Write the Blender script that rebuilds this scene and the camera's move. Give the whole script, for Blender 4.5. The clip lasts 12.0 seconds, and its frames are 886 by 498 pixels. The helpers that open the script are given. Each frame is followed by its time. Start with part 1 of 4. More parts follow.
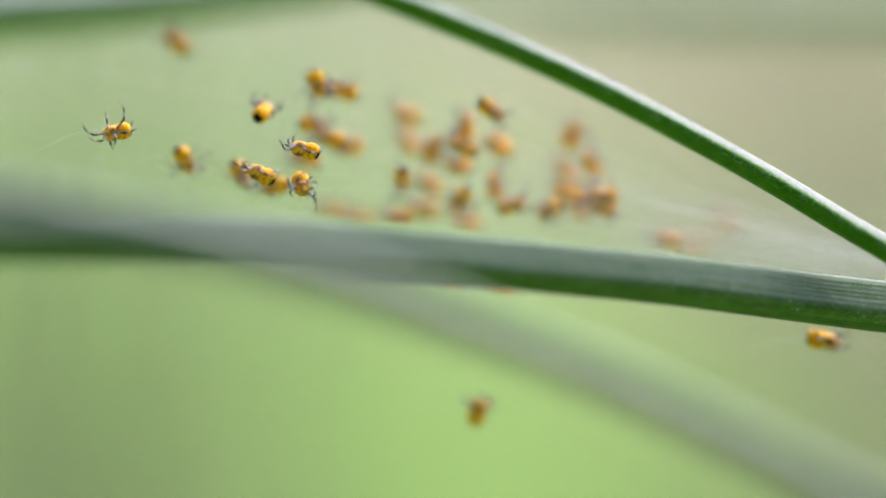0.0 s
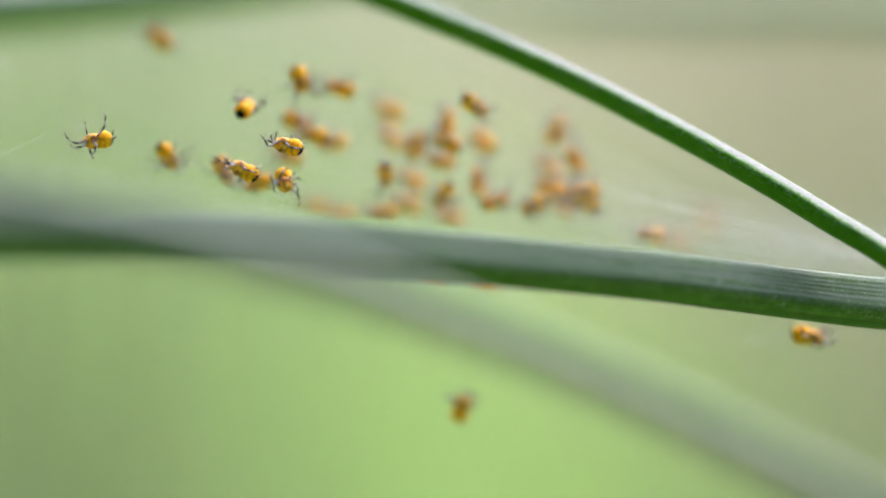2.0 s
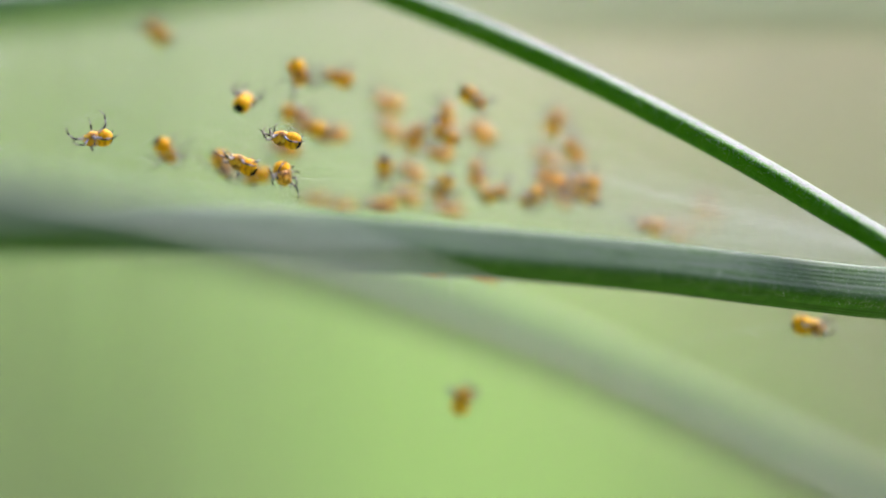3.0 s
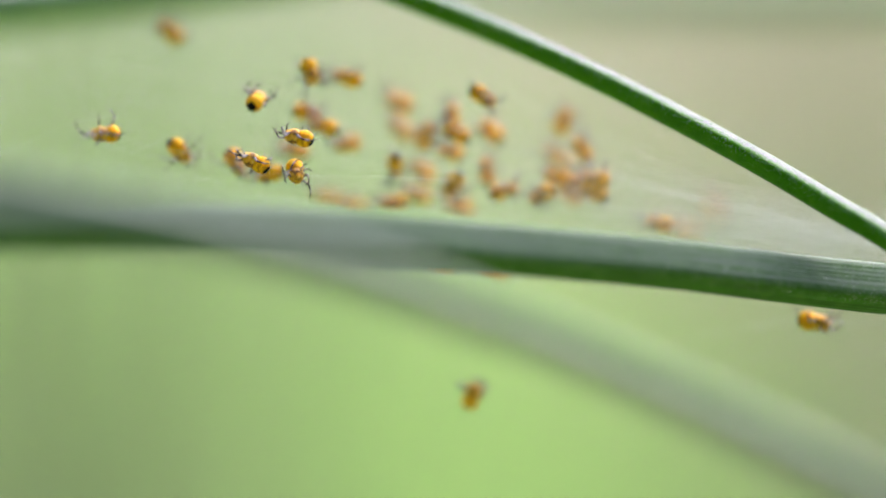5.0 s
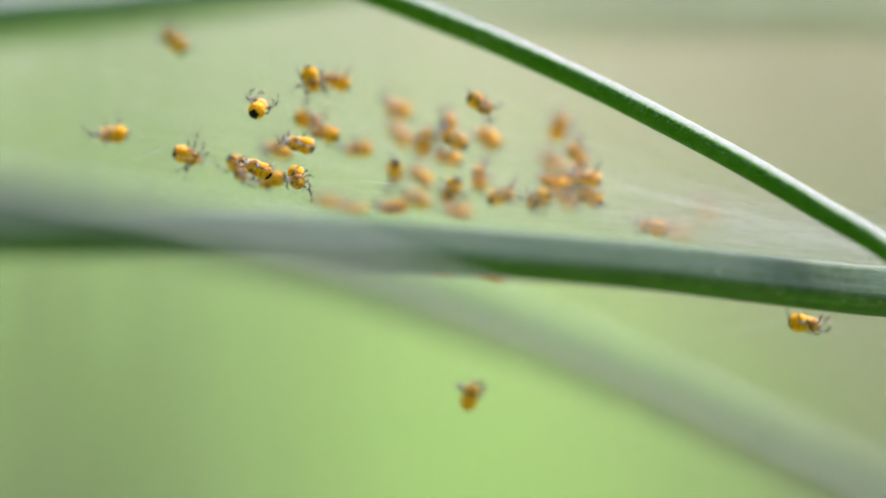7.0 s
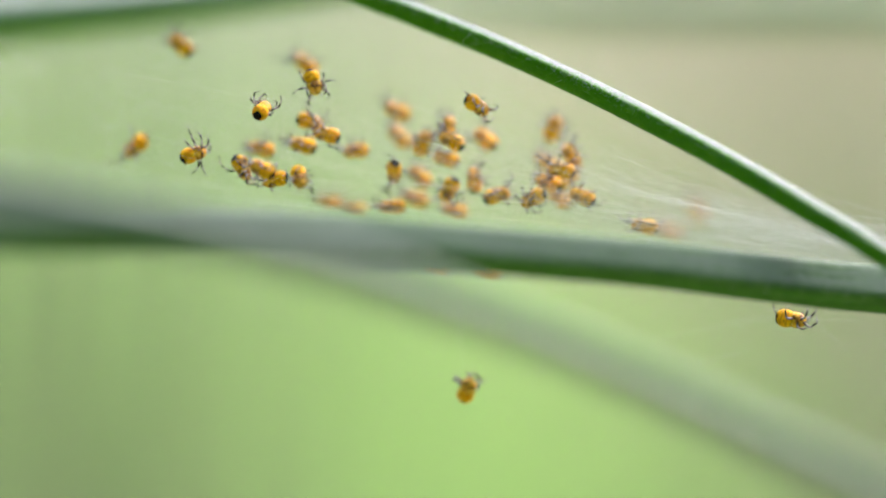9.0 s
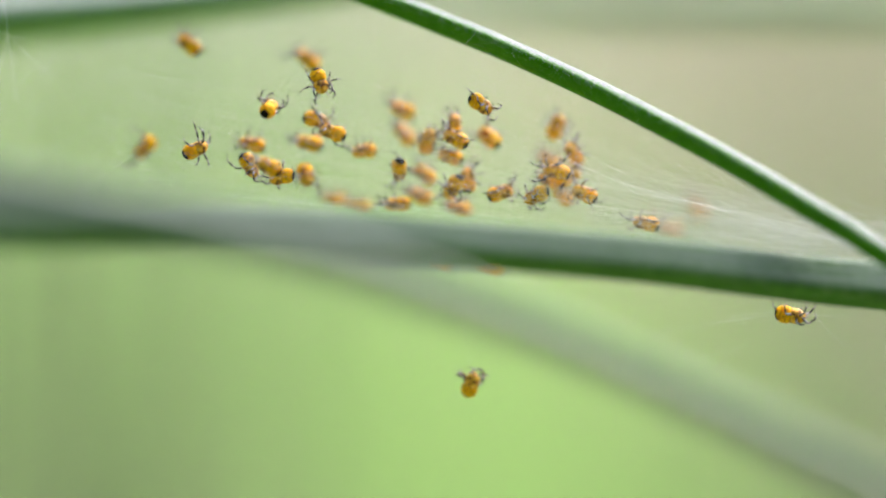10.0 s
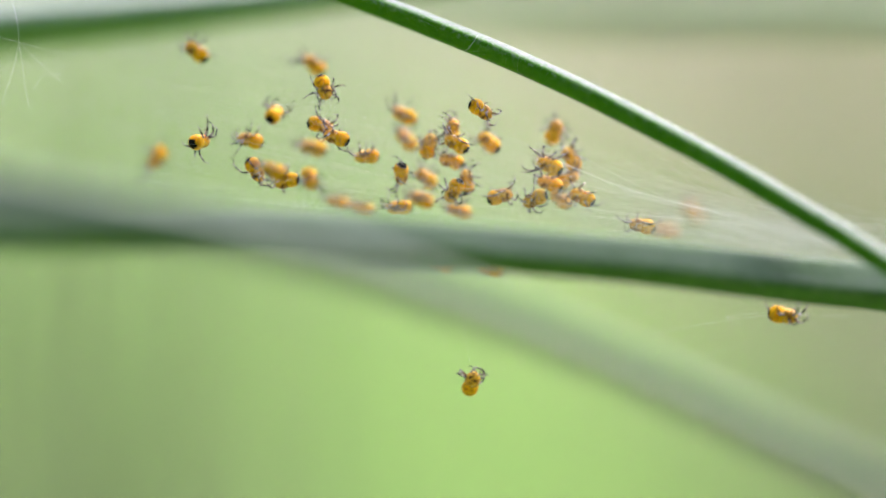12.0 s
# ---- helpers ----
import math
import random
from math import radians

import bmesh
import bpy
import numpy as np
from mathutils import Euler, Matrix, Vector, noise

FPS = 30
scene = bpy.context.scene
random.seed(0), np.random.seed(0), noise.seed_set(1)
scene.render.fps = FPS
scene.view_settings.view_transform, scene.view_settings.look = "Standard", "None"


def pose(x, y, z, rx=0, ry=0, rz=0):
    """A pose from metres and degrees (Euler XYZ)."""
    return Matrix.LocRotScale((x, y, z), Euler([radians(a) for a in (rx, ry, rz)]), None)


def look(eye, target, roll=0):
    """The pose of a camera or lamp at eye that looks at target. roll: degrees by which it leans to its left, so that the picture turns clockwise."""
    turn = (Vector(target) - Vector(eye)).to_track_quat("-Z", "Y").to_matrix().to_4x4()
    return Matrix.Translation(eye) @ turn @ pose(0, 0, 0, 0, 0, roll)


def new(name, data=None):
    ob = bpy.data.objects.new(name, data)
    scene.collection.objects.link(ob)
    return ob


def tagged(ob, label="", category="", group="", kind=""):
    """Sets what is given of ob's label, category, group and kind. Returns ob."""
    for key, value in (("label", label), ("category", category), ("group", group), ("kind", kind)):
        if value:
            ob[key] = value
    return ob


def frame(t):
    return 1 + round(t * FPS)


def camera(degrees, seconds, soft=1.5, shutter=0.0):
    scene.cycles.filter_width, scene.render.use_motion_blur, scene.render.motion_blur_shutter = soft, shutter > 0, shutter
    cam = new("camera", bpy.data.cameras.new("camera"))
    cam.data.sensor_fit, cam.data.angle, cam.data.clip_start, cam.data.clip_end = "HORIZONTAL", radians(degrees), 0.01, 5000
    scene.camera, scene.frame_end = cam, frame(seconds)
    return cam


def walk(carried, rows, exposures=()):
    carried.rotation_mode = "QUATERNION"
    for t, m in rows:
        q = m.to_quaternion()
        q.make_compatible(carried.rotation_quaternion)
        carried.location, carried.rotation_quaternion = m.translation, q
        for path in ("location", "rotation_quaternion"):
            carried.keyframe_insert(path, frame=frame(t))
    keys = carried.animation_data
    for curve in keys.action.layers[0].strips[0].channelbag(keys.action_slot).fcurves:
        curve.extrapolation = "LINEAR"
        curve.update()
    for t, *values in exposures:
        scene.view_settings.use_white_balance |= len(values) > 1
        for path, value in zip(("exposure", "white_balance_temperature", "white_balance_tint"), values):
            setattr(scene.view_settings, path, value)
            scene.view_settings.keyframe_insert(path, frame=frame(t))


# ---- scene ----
# A macro lens on a tripod: it pans a little, and draws back as its focus goes deeper.
cam = camera(7.36, 12.0, soft=2.0)
walk(cam, [
    (0, look((0.00000, -0.34235, 0.47277), (0.00000, 0.00000, 0.40000), 0.00)),
    (0.5, look((0.00000, -0.34258, 0.47282), (-0.00005, 0.00004, 0.40017), 0.05)),
    (1, look((0.00000, -0.34184, 0.47266), (-0.00000, 0.00001, 0.40004), -0.07)),
    (1.5, look((0.00000, -0.34084, 0.47245), (0.00042, -0.00006, 0.39973), -0.26)),
    (2, look((0.00000, -0.34120, 0.47252), (0.00083, -0.00004, 0.39981), -0.06)),
    (2.5, look((0.00000, -0.34079, 0.47244), (0.00092, -0.00010, 0.39951), -0.35)),
    (3, look((0.00000, -0.34098, 0.47248), (0.00086, -0.00012, 0.39944), -0.44)),
    (5, look((0.00000, -0.34538, 0.47341), (0.00033, -0.00015, 0.39927), -0.50)),
    (5.5, look((0.00000, -0.34714, 0.47379), (0.00040, -0.00015, 0.39928), -0.57)),
    (6, look((0.00000, -0.34851, 0.47408), (0.00043, -0.00012, 0.39946), -0.55)),
    (6.5, look((0.00000, -0.35061, 0.47452), (0.00044, -0.00012, 0.39942), -0.55)),
    (7, look((0.00000, -0.35305, 0.47504), (0.00041, -0.00011, 0.39948), -0.61)),
    (9, look((0.00000, -0.36443, 0.47746), (0.00053, -0.00014, 0.39935), -0.57)),
    (9.5, look((0.00000, -0.36645, 0.47789), (0.00040, -0.00015, 0.39931), -0.56)),
    (10, look((0.00000, -0.36991, 0.47863), (0.00029, -0.00018, 0.39917), -0.52)),
    (10.5, look((0.00000, -0.37272, 0.47922), (0.00024, -0.00018, 0.39918), -0.60)),
    (11, look((0.00000, -0.37593, 0.47991), (0.00030, -0.00018, 0.39916), -0.59)),
    (11.5, look((0.00000, -0.37767, 0.48028), (0.00028, -0.00017, 0.39920), -0.58)),
    (12, look((0.00000, -0.37929, 0.48062), (0.00023, -0.00015, 0.39928), -0.58)),
], exposures=[(0.0, 1.73, 6100, 22), (6.0, 1.80, 6100, 21.5), (12.0, 1.86, 6150, 20)])

# ---------------------------------------------------------------- light
world = bpy.data.worlds.new("sky")
scene.world = world
world.use_nodes = True
wt = world.node_tree
sky = wt.nodes.new("ShaderNodeTexSky")
sky.sky_type = "NISHITA"
sky.sun_disc = False
sky.sun_elevation = radians(42)
sky.sun_rotation = radians(33.5)
sky.air_density, sky.dust_density = 1.0, 4.0
wt.links.new(sky.outputs[0], wt.nodes["Background"].inputs[0])
wt.nodes["Background"].inputs[1].default_value = 0.10
sun = new("sun", bpy.data.lights.new("sun", "SUN"))
sun.data.energy, sun.data.angle, sun.data.color = 2.1, radians(65), (1.0, 0.97, 0.93)
sun.matrix_world = look((0.41, 0.62, 0.67), (0, 0, 0))

# the lens's iris: sharp at the depth of the added focus mote
def open_iris(focus_on):
    cam.data.dof.use_dof = True
    cam.data.dof.focus_object = focus_on
    cam.data.dof.aperture_fstop = cam.data.lens / 26.0
    cam.data.dof.aperture_blades = 0


# ---------------------------------------------------------------- materials
def nodes_of(name):
    m = bpy.data.materials.new(name)
    m.use_nodes = True
    return m, m.node_tree, m.node_tree.nodes["Principled BSDF"]


def add(nt, kind, **values):
    n = nt.nodes.new(kind)
    for k, v in values.items():
        n.inputs[k].default_value = v
    return n


def ramp(nt, source, stops):
    r = nt.nodes.new("ShaderNodeValToRGB")
    while len(r.color_ramp.elements) < len(stops):
        r.color_ramp.elements.new(0.5)
    for e, (p, c) in zip(r.color_ramp.elements, stops):
        e.position, e.color = p, (*c, 1)
    nt.links.new(source, r.inputs[0])
    return r


def bump(nt, bsdf, height, strength, distance):
    b = add(nt, "ShaderNodeBump", Strength=strength, Distance=distance)
    nt.links.new(height, b.inputs["Height"])
    nt.links.new(b.outputs[0], bsdf.inputs["Normal"])


def coords(nt, scale, which="Object"):
    tc = nt.nodes.new("ShaderNodeTexCoord")
    mp = nt.nodes.new("ShaderNodeMapping")
    mp.inputs["Scale"].default_value = scale
    nt.links.new(tc.outputs[which], mp.inputs["Vector"])
    return mp.outputs[0]


def math_node(nt, operation, a, b, clamp=False):
    n = nt.nodes.new("ShaderNodeMath")
    n.operation, n.use_clamp = operation, clamp
    for k, v in enumerate((a, b)):
        if isinstance(v, (int, float)):
            n.inputs[k].default_value = v
        else:
            nt.links.new(v, n.inputs[k])
    return n.outputs[0]


def stretched(nt, source, scale):
    mp = nt.nodes.new("ShaderNodeMapping")
    mp.inputs["Scale"].default_value = scale
    nt.links.new(source, mp.inputs["Vector"])
    return mp.outputs[0]


def stalk_material(name, low, mid, high, rough=(0.22, 0.55), shine=0.11, highlight=(0.15, 0.32, 1.0), highlight_tone=(0.140, 0.136, 0.168), streak=0.35, sheen=0.06, fade=0.03, grit=0.7, relief=1.0, speckle=1.0):
    """Waxy green leaf (UV runs round and along): lengthwise streaks, and a grainy sky highlight painted pale on the
    upper side, with pale specks that thin out below.
    """
    m, nt, b = nodes_of(name)
    uv = coords(nt, (1, 1, 1), "UV")
    fine = add(nt, "ShaderNodeTexNoise", Scale=1.0, Detail=4.0)
    nt.links.new(stretched(nt, uv, (44, 34, 1)), fine.inputs["Vector"])
    broad = add(nt, "ShaderNodeTexNoise", Scale=1.0, Detail=3.0)
    nt.links.new(stretched(nt, uv, (9, 14, 1)), broad.inputs["Vector"])
    lines = add(nt, "ShaderNodeTexNoise", Scale=1.0, Detail=3.0)
    nt.links.new(stretched(nt, uv, (46, 1.6, 1)), lines.inputs["Vector"])
    tone = math_node(nt, "ADD", math_node(nt, "MULTIPLY", fine.outputs[0], 0.5), broad.outputs[0])
    green = ramp(nt, tone, [(0.45, low), (0.72, mid), (0.95, high)])
    ribs = ramp(nt, lines.outputs[0], [(0.38, (1 - 0.6 * streak,) * 3), (0.62, (1.0,) * 3)])
    shaded = nt.nodes.new("ShaderNodeMixRGB")
    shaded.blend_type = "MULTIPLY"
    shaded.inputs[0].default_value = 1.0
    nt.links.new(green.outputs[0], shaded.inputs[1])
    nt.links.new(ribs.outputs[0], shaded.inputs[2])
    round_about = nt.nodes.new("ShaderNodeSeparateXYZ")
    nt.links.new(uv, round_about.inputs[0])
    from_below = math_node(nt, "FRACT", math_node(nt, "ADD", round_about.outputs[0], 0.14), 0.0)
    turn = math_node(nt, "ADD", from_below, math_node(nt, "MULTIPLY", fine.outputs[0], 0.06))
    lo, hi = highlight[0] + 0.17, highlight[1] + 0.17
    # mask of the sky highlight painted into the colour of the upper face
    highlight_mask = ramp(nt, turn, [(lo - fade, (0, 0, 0)), (lo + fade, (1, 1, 1)), (hi - 0.02, (1, 1, 1)), (hi + 0.02, (0, 0, 0))])
    grain = ramp(nt, fine.outputs[0], [(0.38, ((1 - grit) * highlight[2],) * 3), (0.54, (highlight[2],) * 3)])
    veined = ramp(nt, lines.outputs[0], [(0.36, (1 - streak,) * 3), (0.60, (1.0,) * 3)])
    highlight_mix = math_node(nt, "MULTIPLY", math_node(nt, "MULTIPLY", highlight_mask.outputs[0], grain.outputs[0]), veined.outputs[0])
    spots = nt.nodes.new("ShaderNodeTexVoronoi")
    spots.inputs["Scale"].default_value = 1.0
    nt.links.new(stretched(nt, uv, (46, 104, 1)), spots.inputs["Vector"])
    near = ramp(nt, turn, [(0.0, (0.0,) * 3), (lo - 0.12, (0.26,) * 3), (lo - 0.06, (0.42,) * 3), (lo, (0.40,) * 3), (hi, (0.34,) * 3), (hi + 0.08, (0.0,) * 3)])
    broken = math_node(nt, "MULTIPLY", near.outputs[0], ramp(nt, broad.outputs[0], [(0.30, (0.75 * speckle,) * 3), (0.62, (1.15 * speckle,) * 3)]).outputs[0])
    grains = math_node(nt, "MULTIPLY", math_node(nt, "SUBTRACT", broken, spots.outputs["Distance"]), 9.0, True)
    dotted = nt.nodes.new("ShaderNodeMixRGB")
    nt.links.new(math_node(nt, "MULTIPLY", grains, 0.75), dotted.inputs[0])
    nt.links.new(shaded.outputs[0], dotted.inputs[1])
    dotted.inputs[2].default_value = (0.24, 0.30, 0.24, 1)
    highlighted = nt.nodes.new("ShaderNodeMixRGB")
    nt.links.new(highlight_mix, highlighted.inputs[0])
    nt.links.new(dotted.outputs[0], highlighted.inputs[1])
    highlighted.inputs[2].default_value = (*highlight_tone, 1)
    nt.links.new(highlighted.outputs[0], b.inputs["Base Color"])
    nt.links.new(ramp(nt, fine.outputs[0], [(0.3, (rough[0],) * 3), (0.7, (rough[1],) * 3)]).outputs[0], b.inputs["Roughness"])
    gloss = math_node(nt, "ADD", math_node(nt, "MULTIPLY", highlight_mix, shine), sheen)
    nt.links.new(gloss, b.inputs["Specular IOR Level"])
    b.inputs["Specular Tint"].default_value = (0.90, 0.88, 1.0, 1)
    bump(nt, b, fine.outputs[0], relief, 0.00006)
    return m


def abdomen_material():
    m, nt, b = nodes_of("yellow_abdomen")
    n = add(nt, "ShaderNodeTexNoise", Scale=4200.0, Detail=4.0)
    nt.links.new(coords(nt, (1, 1, 1)), n.inputs["Vector"])
    v = nt.nodes.new("ShaderNodeTexVoronoi")
    v.feature = "DISTANCE_TO_EDGE"
    v.inputs["Scale"].default_value = 7500.0
    nt.links.new(coords(nt, (1, 1, 1)), v.inputs["Vector"])
    vr = ramp(nt, v.outputs["Distance"], [(0.0, (0.60, 0.28, 0.008)), (0.14, (0.90, 0.47, 0.002)), (0.4, (0.94, 0.55, 0.003))])
    nr = ramp(nt, n.outputs[0], [(0.33, (0.66, 0.28, 0.006)), (0.53, (0.91, 0.51, 0.002)), (0.72, (0.94, 0.60, 0.006))])
    mx = nt.nodes.new("ShaderNodeMixRGB")
    mx.inputs[0].default_value = 0.55
    nt.links.new(vr.outputs[0], mx.inputs[1])
    nt.links.new(nr.outputs[0], mx.inputs[2])
    sp = nt.nodes.new("ShaderNodeTexVoronoi")
    sp.inputs["Scale"].default_value = 5200.0
    nt.links.new(coords(nt, (1, 1, 1)), sp.inputs["Vector"])
    dots = ramp(nt, sp.outputs["Distance"], [(0.18, (0.65, 0.65, 0.65)), (0.38, (0, 0, 0))])
    dk = nt.nodes.new("ShaderNodeMixRGB")
    nt.links.new(dots.outputs[0], dk.inputs[0])
    nt.links.new(mx.outputs[0], dk.inputs[1])
    dk.inputs[2].default_value = (0.22, 0.07, 0.012, 1)
    bands = add(nt, "ShaderNodeTexWave", Scale=1150.0, Distortion=5.0, Detail=3.0)
    bands.inputs["Detail Scale"].default_value = 2.5
    nt.links.new(coords(nt, (1, 1, 1)), bands.inputs["Vector"])
    bd = nt.nodes.new("ShaderNodeMixRGB")
    nt.links.new(ramp(nt, bands.outputs["Fac"], [(0.02, (0.55, 0.55, 0.55)), (0.34, (0, 0, 0))]).outputs[0], bd.inputs[0])
    nt.links.new(dk.outputs[0], bd.inputs[1])
    bd.inputs[2].default_value = (0.36, 0.13, 0.015, 1)
    nt.links.new(bd.outputs[0], b.inputs["Base Color"])
    b.inputs["Roughness"].default_value = 0.55
    b.inputs["Specular IOR Level"].default_value = 0.06
    b.inputs["Subsurface Weight"].default_value = 0.8
    b.inputs["Subsurface Radius"].default_value = (0.00045, 0.00033, 0.00008)
    b.inputs["Subsurface Scale"].default_value = 1.0
    bump(nt, b, n.outputs[0], 0.3, 0.00002)
    return m


def plain(name, stops, scale, rough, relief=0.0, sub=0.0):
    m, nt, b = nodes_of(name)
    n = add(nt, "ShaderNodeTexNoise", Scale=scale, Detail=4.0)
    nt.links.new(coords(nt, (1, 1, 1)), n.inputs["Vector"])
    nt.links.new(ramp(nt, n.outputs[0], stops).outputs[0], b.inputs["Base Color"])
    b.inputs["Roughness"].default_value = rough
    if relief:
        bump(nt, b, n.outputs[0], 0.4, relief)
    if sub:
        b.inputs["Subsurface Weight"].default_value = sub
        b.inputs["Subsurface Radius"].default_value = (0.0003, 0.0002, 0.0001)
        b.inputs["Subsurface Scale"].default_value = 1.0
    return m


def leg_material():
    """Smoky grey leg with dark rings along it."""
    m, nt, b = nodes_of("ringed_leg")
    w = add(nt, "ShaderNodeTexWave", Scale=620.0, Distortion=1.2)
    w.inputs["Detail Scale"].default_value = 3.0
    nt.links.new(coords(nt, (1, 1, 1)), w.inputs["Vector"])
    r = ramp(nt, w.outputs["Fac"], [(0.1, (0.032, 0.029, 0.033)), (0.5, (0.120, 0.110, 0.121)), (0.9, (0.33, 0.305, 0.325))])
    sx = nt.nodes.new("ShaderNodeSeparateXYZ")
    nt.links.new(coords(nt, (1000, 1000, 1000)), sx.inputs[0])
    thigh = ramp(nt, sx.outputs[0], [(0.03, (0.6, 0.6, 0.6)), (0.13, (0, 0, 0))])
    part_amber = nt.nodes.new("ShaderNodeMixRGB")
    nt.links.new(thigh.outputs[0], part_amber.inputs[0])
    nt.links.new(r.outputs[0], part_amber.inputs[1])
    part_amber.inputs[2].default_value = (0.42, 0.20, 0.04, 1)
    nt.links.new(part_amber.outputs[0], b.inputs["Base Color"])
    b.inputs["Roughness"].default_value = 0.55
    b.inputs["Specular IOR Level"].default_value = 0.2
    b.inputs["Subsurface Weight"].default_value = 0.4
    b.inputs["Subsurface Radius"].default_value = (0.0002, 0.00012, 0.00008)
    b.inputs["Subsurface Scale"].default_value = 1.0
    return m


def blade_material(name, low, high, glow):
    """Thin grass: light comes through it."""
    m, nt, b = nodes_of(name)
    g = nt.nodes.new("ShaderNodeNewGeometry")
    n = add(nt, "ShaderNodeTexNoise", Scale=30.0, Detail=3.0)
    a = nt.nodes.new("ShaderNodeMath")
    a.operation = "MULTIPLY_ADD"
    nt.links.new(g.outputs["Random Per Island"], a.inputs[0])
    a.inputs[1].default_value = 0.6
    nt.links.new(n.outputs[0], a.inputs[2])
    r = ramp(nt, a.outputs[0], [(0.35, low), (1.1, high)])
    nt.links.new(r.outputs[0], b.inputs["Base Color"])
    b.inputs["Roughness"].default_value = 0.5
    t = nt.nodes.new("ShaderNodeBsdfTranslucent")
    nt.links.new(r.outputs[0], t.inputs[0])
    mx = nt.nodes.new("ShaderNodeMixShader")
    mx.inputs[0].default_value = glow
    nt.links.new(b.outputs[0], mx.inputs[1])
    nt.links.new(t.outputs[0], mx.inputs[2])
    nt.links.new(mx.outputs[0], nt.nodes["Material Output"].inputs[0])
    return m


# each leaf's upper faces carry a pale highlight painted into their colour
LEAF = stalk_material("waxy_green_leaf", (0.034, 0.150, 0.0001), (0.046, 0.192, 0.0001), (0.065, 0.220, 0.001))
BROAD_LEAF = stalk_material("broad_waxy_leaf", (0.042, 0.150, 0.008), (0.056, 0.192, 0.011), (0.080, 0.225, 0.020), (0.5, 0.7), 0.05, (-0.025, 0.36, 0.75), (0.156, 0.173, 0.164), streak=0.7, sheen=0.13, fade=0.032, grit=0.15, relief=0.25, speckle=0.8)
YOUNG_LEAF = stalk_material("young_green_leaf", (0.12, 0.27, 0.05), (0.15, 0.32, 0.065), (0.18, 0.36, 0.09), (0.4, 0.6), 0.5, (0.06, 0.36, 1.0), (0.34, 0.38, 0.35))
PALE_LEAF = plain("pale_green_leaf", [(0.3, (0.27, 0.38, 0.19)), (0.7, (0.36, 0.48, 0.27))], 90, 0.5)
WITHERED = plain("ageing_leaf", [(0.3, (0.078, 0.122, 0.078)), (0.55, (0.112, 0.170, 0.110)), (0.8, (0.142, 0.208, 0.137))], 90, 0.5)
YELLOW = abdomen_material()
CARAPACE = plain("pale_orange_carapace", [(0.34, (0.10, 0.045, 0.018)), (0.42, (0.30, 0.14, 0.03)), (0.50, (0.70, 0.35, 0.03)), (0.60, (0.82, 0.46, 0.035)), (0.72, (0.86, 0.58, 0.18))], 4300, 0.5, 0.00001, 0.55)
CARAPACE.node_tree.nodes["Principled BSDF"].inputs["Specular IOR Level"].default_value = 0.12
BLACK = plain("black_patch", [(0.3, (0.003, 0.003, 0.003)), (0.75, (0.012, 0.010, 0.008))], 6000, 0.6)
BLACK.node_tree.nodes["Principled BSDF"].inputs["Specular IOR Level"].default_value = 0.06
EYE = plain("dark_eye", [(0.3, (0.01, 0.008, 0.007)), (0.7, (0.02, 0.015, 0.012))], 5000, 0.12)
LEG = leg_material()
SILK = plain("white_silk", [(0.3, (0.80, 0.80, 0.80)), (0.7, (0.90, 0.90, 0.90))], 900, 0.3)
FRESH = blade_material("fresh_grass", (0.265, 0.425, 0.115), (0.395, 0.585, 0.195), 0.48)
# a darker, duller green than FRESH
DULL = blade_material("dull_grass", (0.13, 0.19, 0.08), (0.22, 0.29, 0.13), 0.35)
STRAW = blade_material("dry_grass", (0.41, 0.385, 0.265), (0.55, 0.52, 0.375), 0.4)
PALE = blade_material("pale_grass", (0.41, 0.455, 0.31), (0.55, 0.605, 0.43), 0.4)
# for the unseen hedge that is added to keep low sky off the leaves
SKY_BLOCK = plain("sky_block_leaves", [(0.3, (0.02, 0.045, 0.012)), (0.7, (0.06, 0.11, 0.03))], 25, 0.7, 0.01)
GROUND = plain("mossy_ground", [(0.3, (0.12, 0.16, 0.06)), (0.55, (0.17, 0.22, 0.08)), (0.8, (0.22, 0.22, 0.12))], 14, 0.9, 0.003)


# ---------------------------------------------------------------- mesh helpers
def mesh_of(name, bm, material, smooth=True):
    me = bpy.data.meshes.new(name)
    bm.to_mesh(me)
    bm.free()
    me.materials.append(material)
    if smooth:
        me.polygons.foreach_set("use_smooth", [True] * len(me.polygons))
    return me


def part(name, bm, material, parent, label=""):
    ob = new(name, mesh_of(name, bm, material))
    ob.parent = parent
    return tagged(ob, label)


def smooth_path(points, steps):
    """Catmull-Rom through points of any width."""
    p = [np.array(q, float) for q in points]
    p = [2 * p[0] - p[1]] + p + [2 * p[-1] - p[-2]]
    out = []
    for i in range(1, len(p) - 2):
        for k in range(steps):
            u = k / steps
            out.append(0.5 * (2 * p[i] + (p[i + 1] - p[i - 1]) * u + (2 * p[i - 1] - 5 * p[i] + 4 * p[i + 1] - p[i + 2]) * u * u
                              + (3 * p[i] - p[i - 1] - 3 * p[i + 1] + p[i + 2]) * u ** 3))
    out.append(p[-2])
    return out


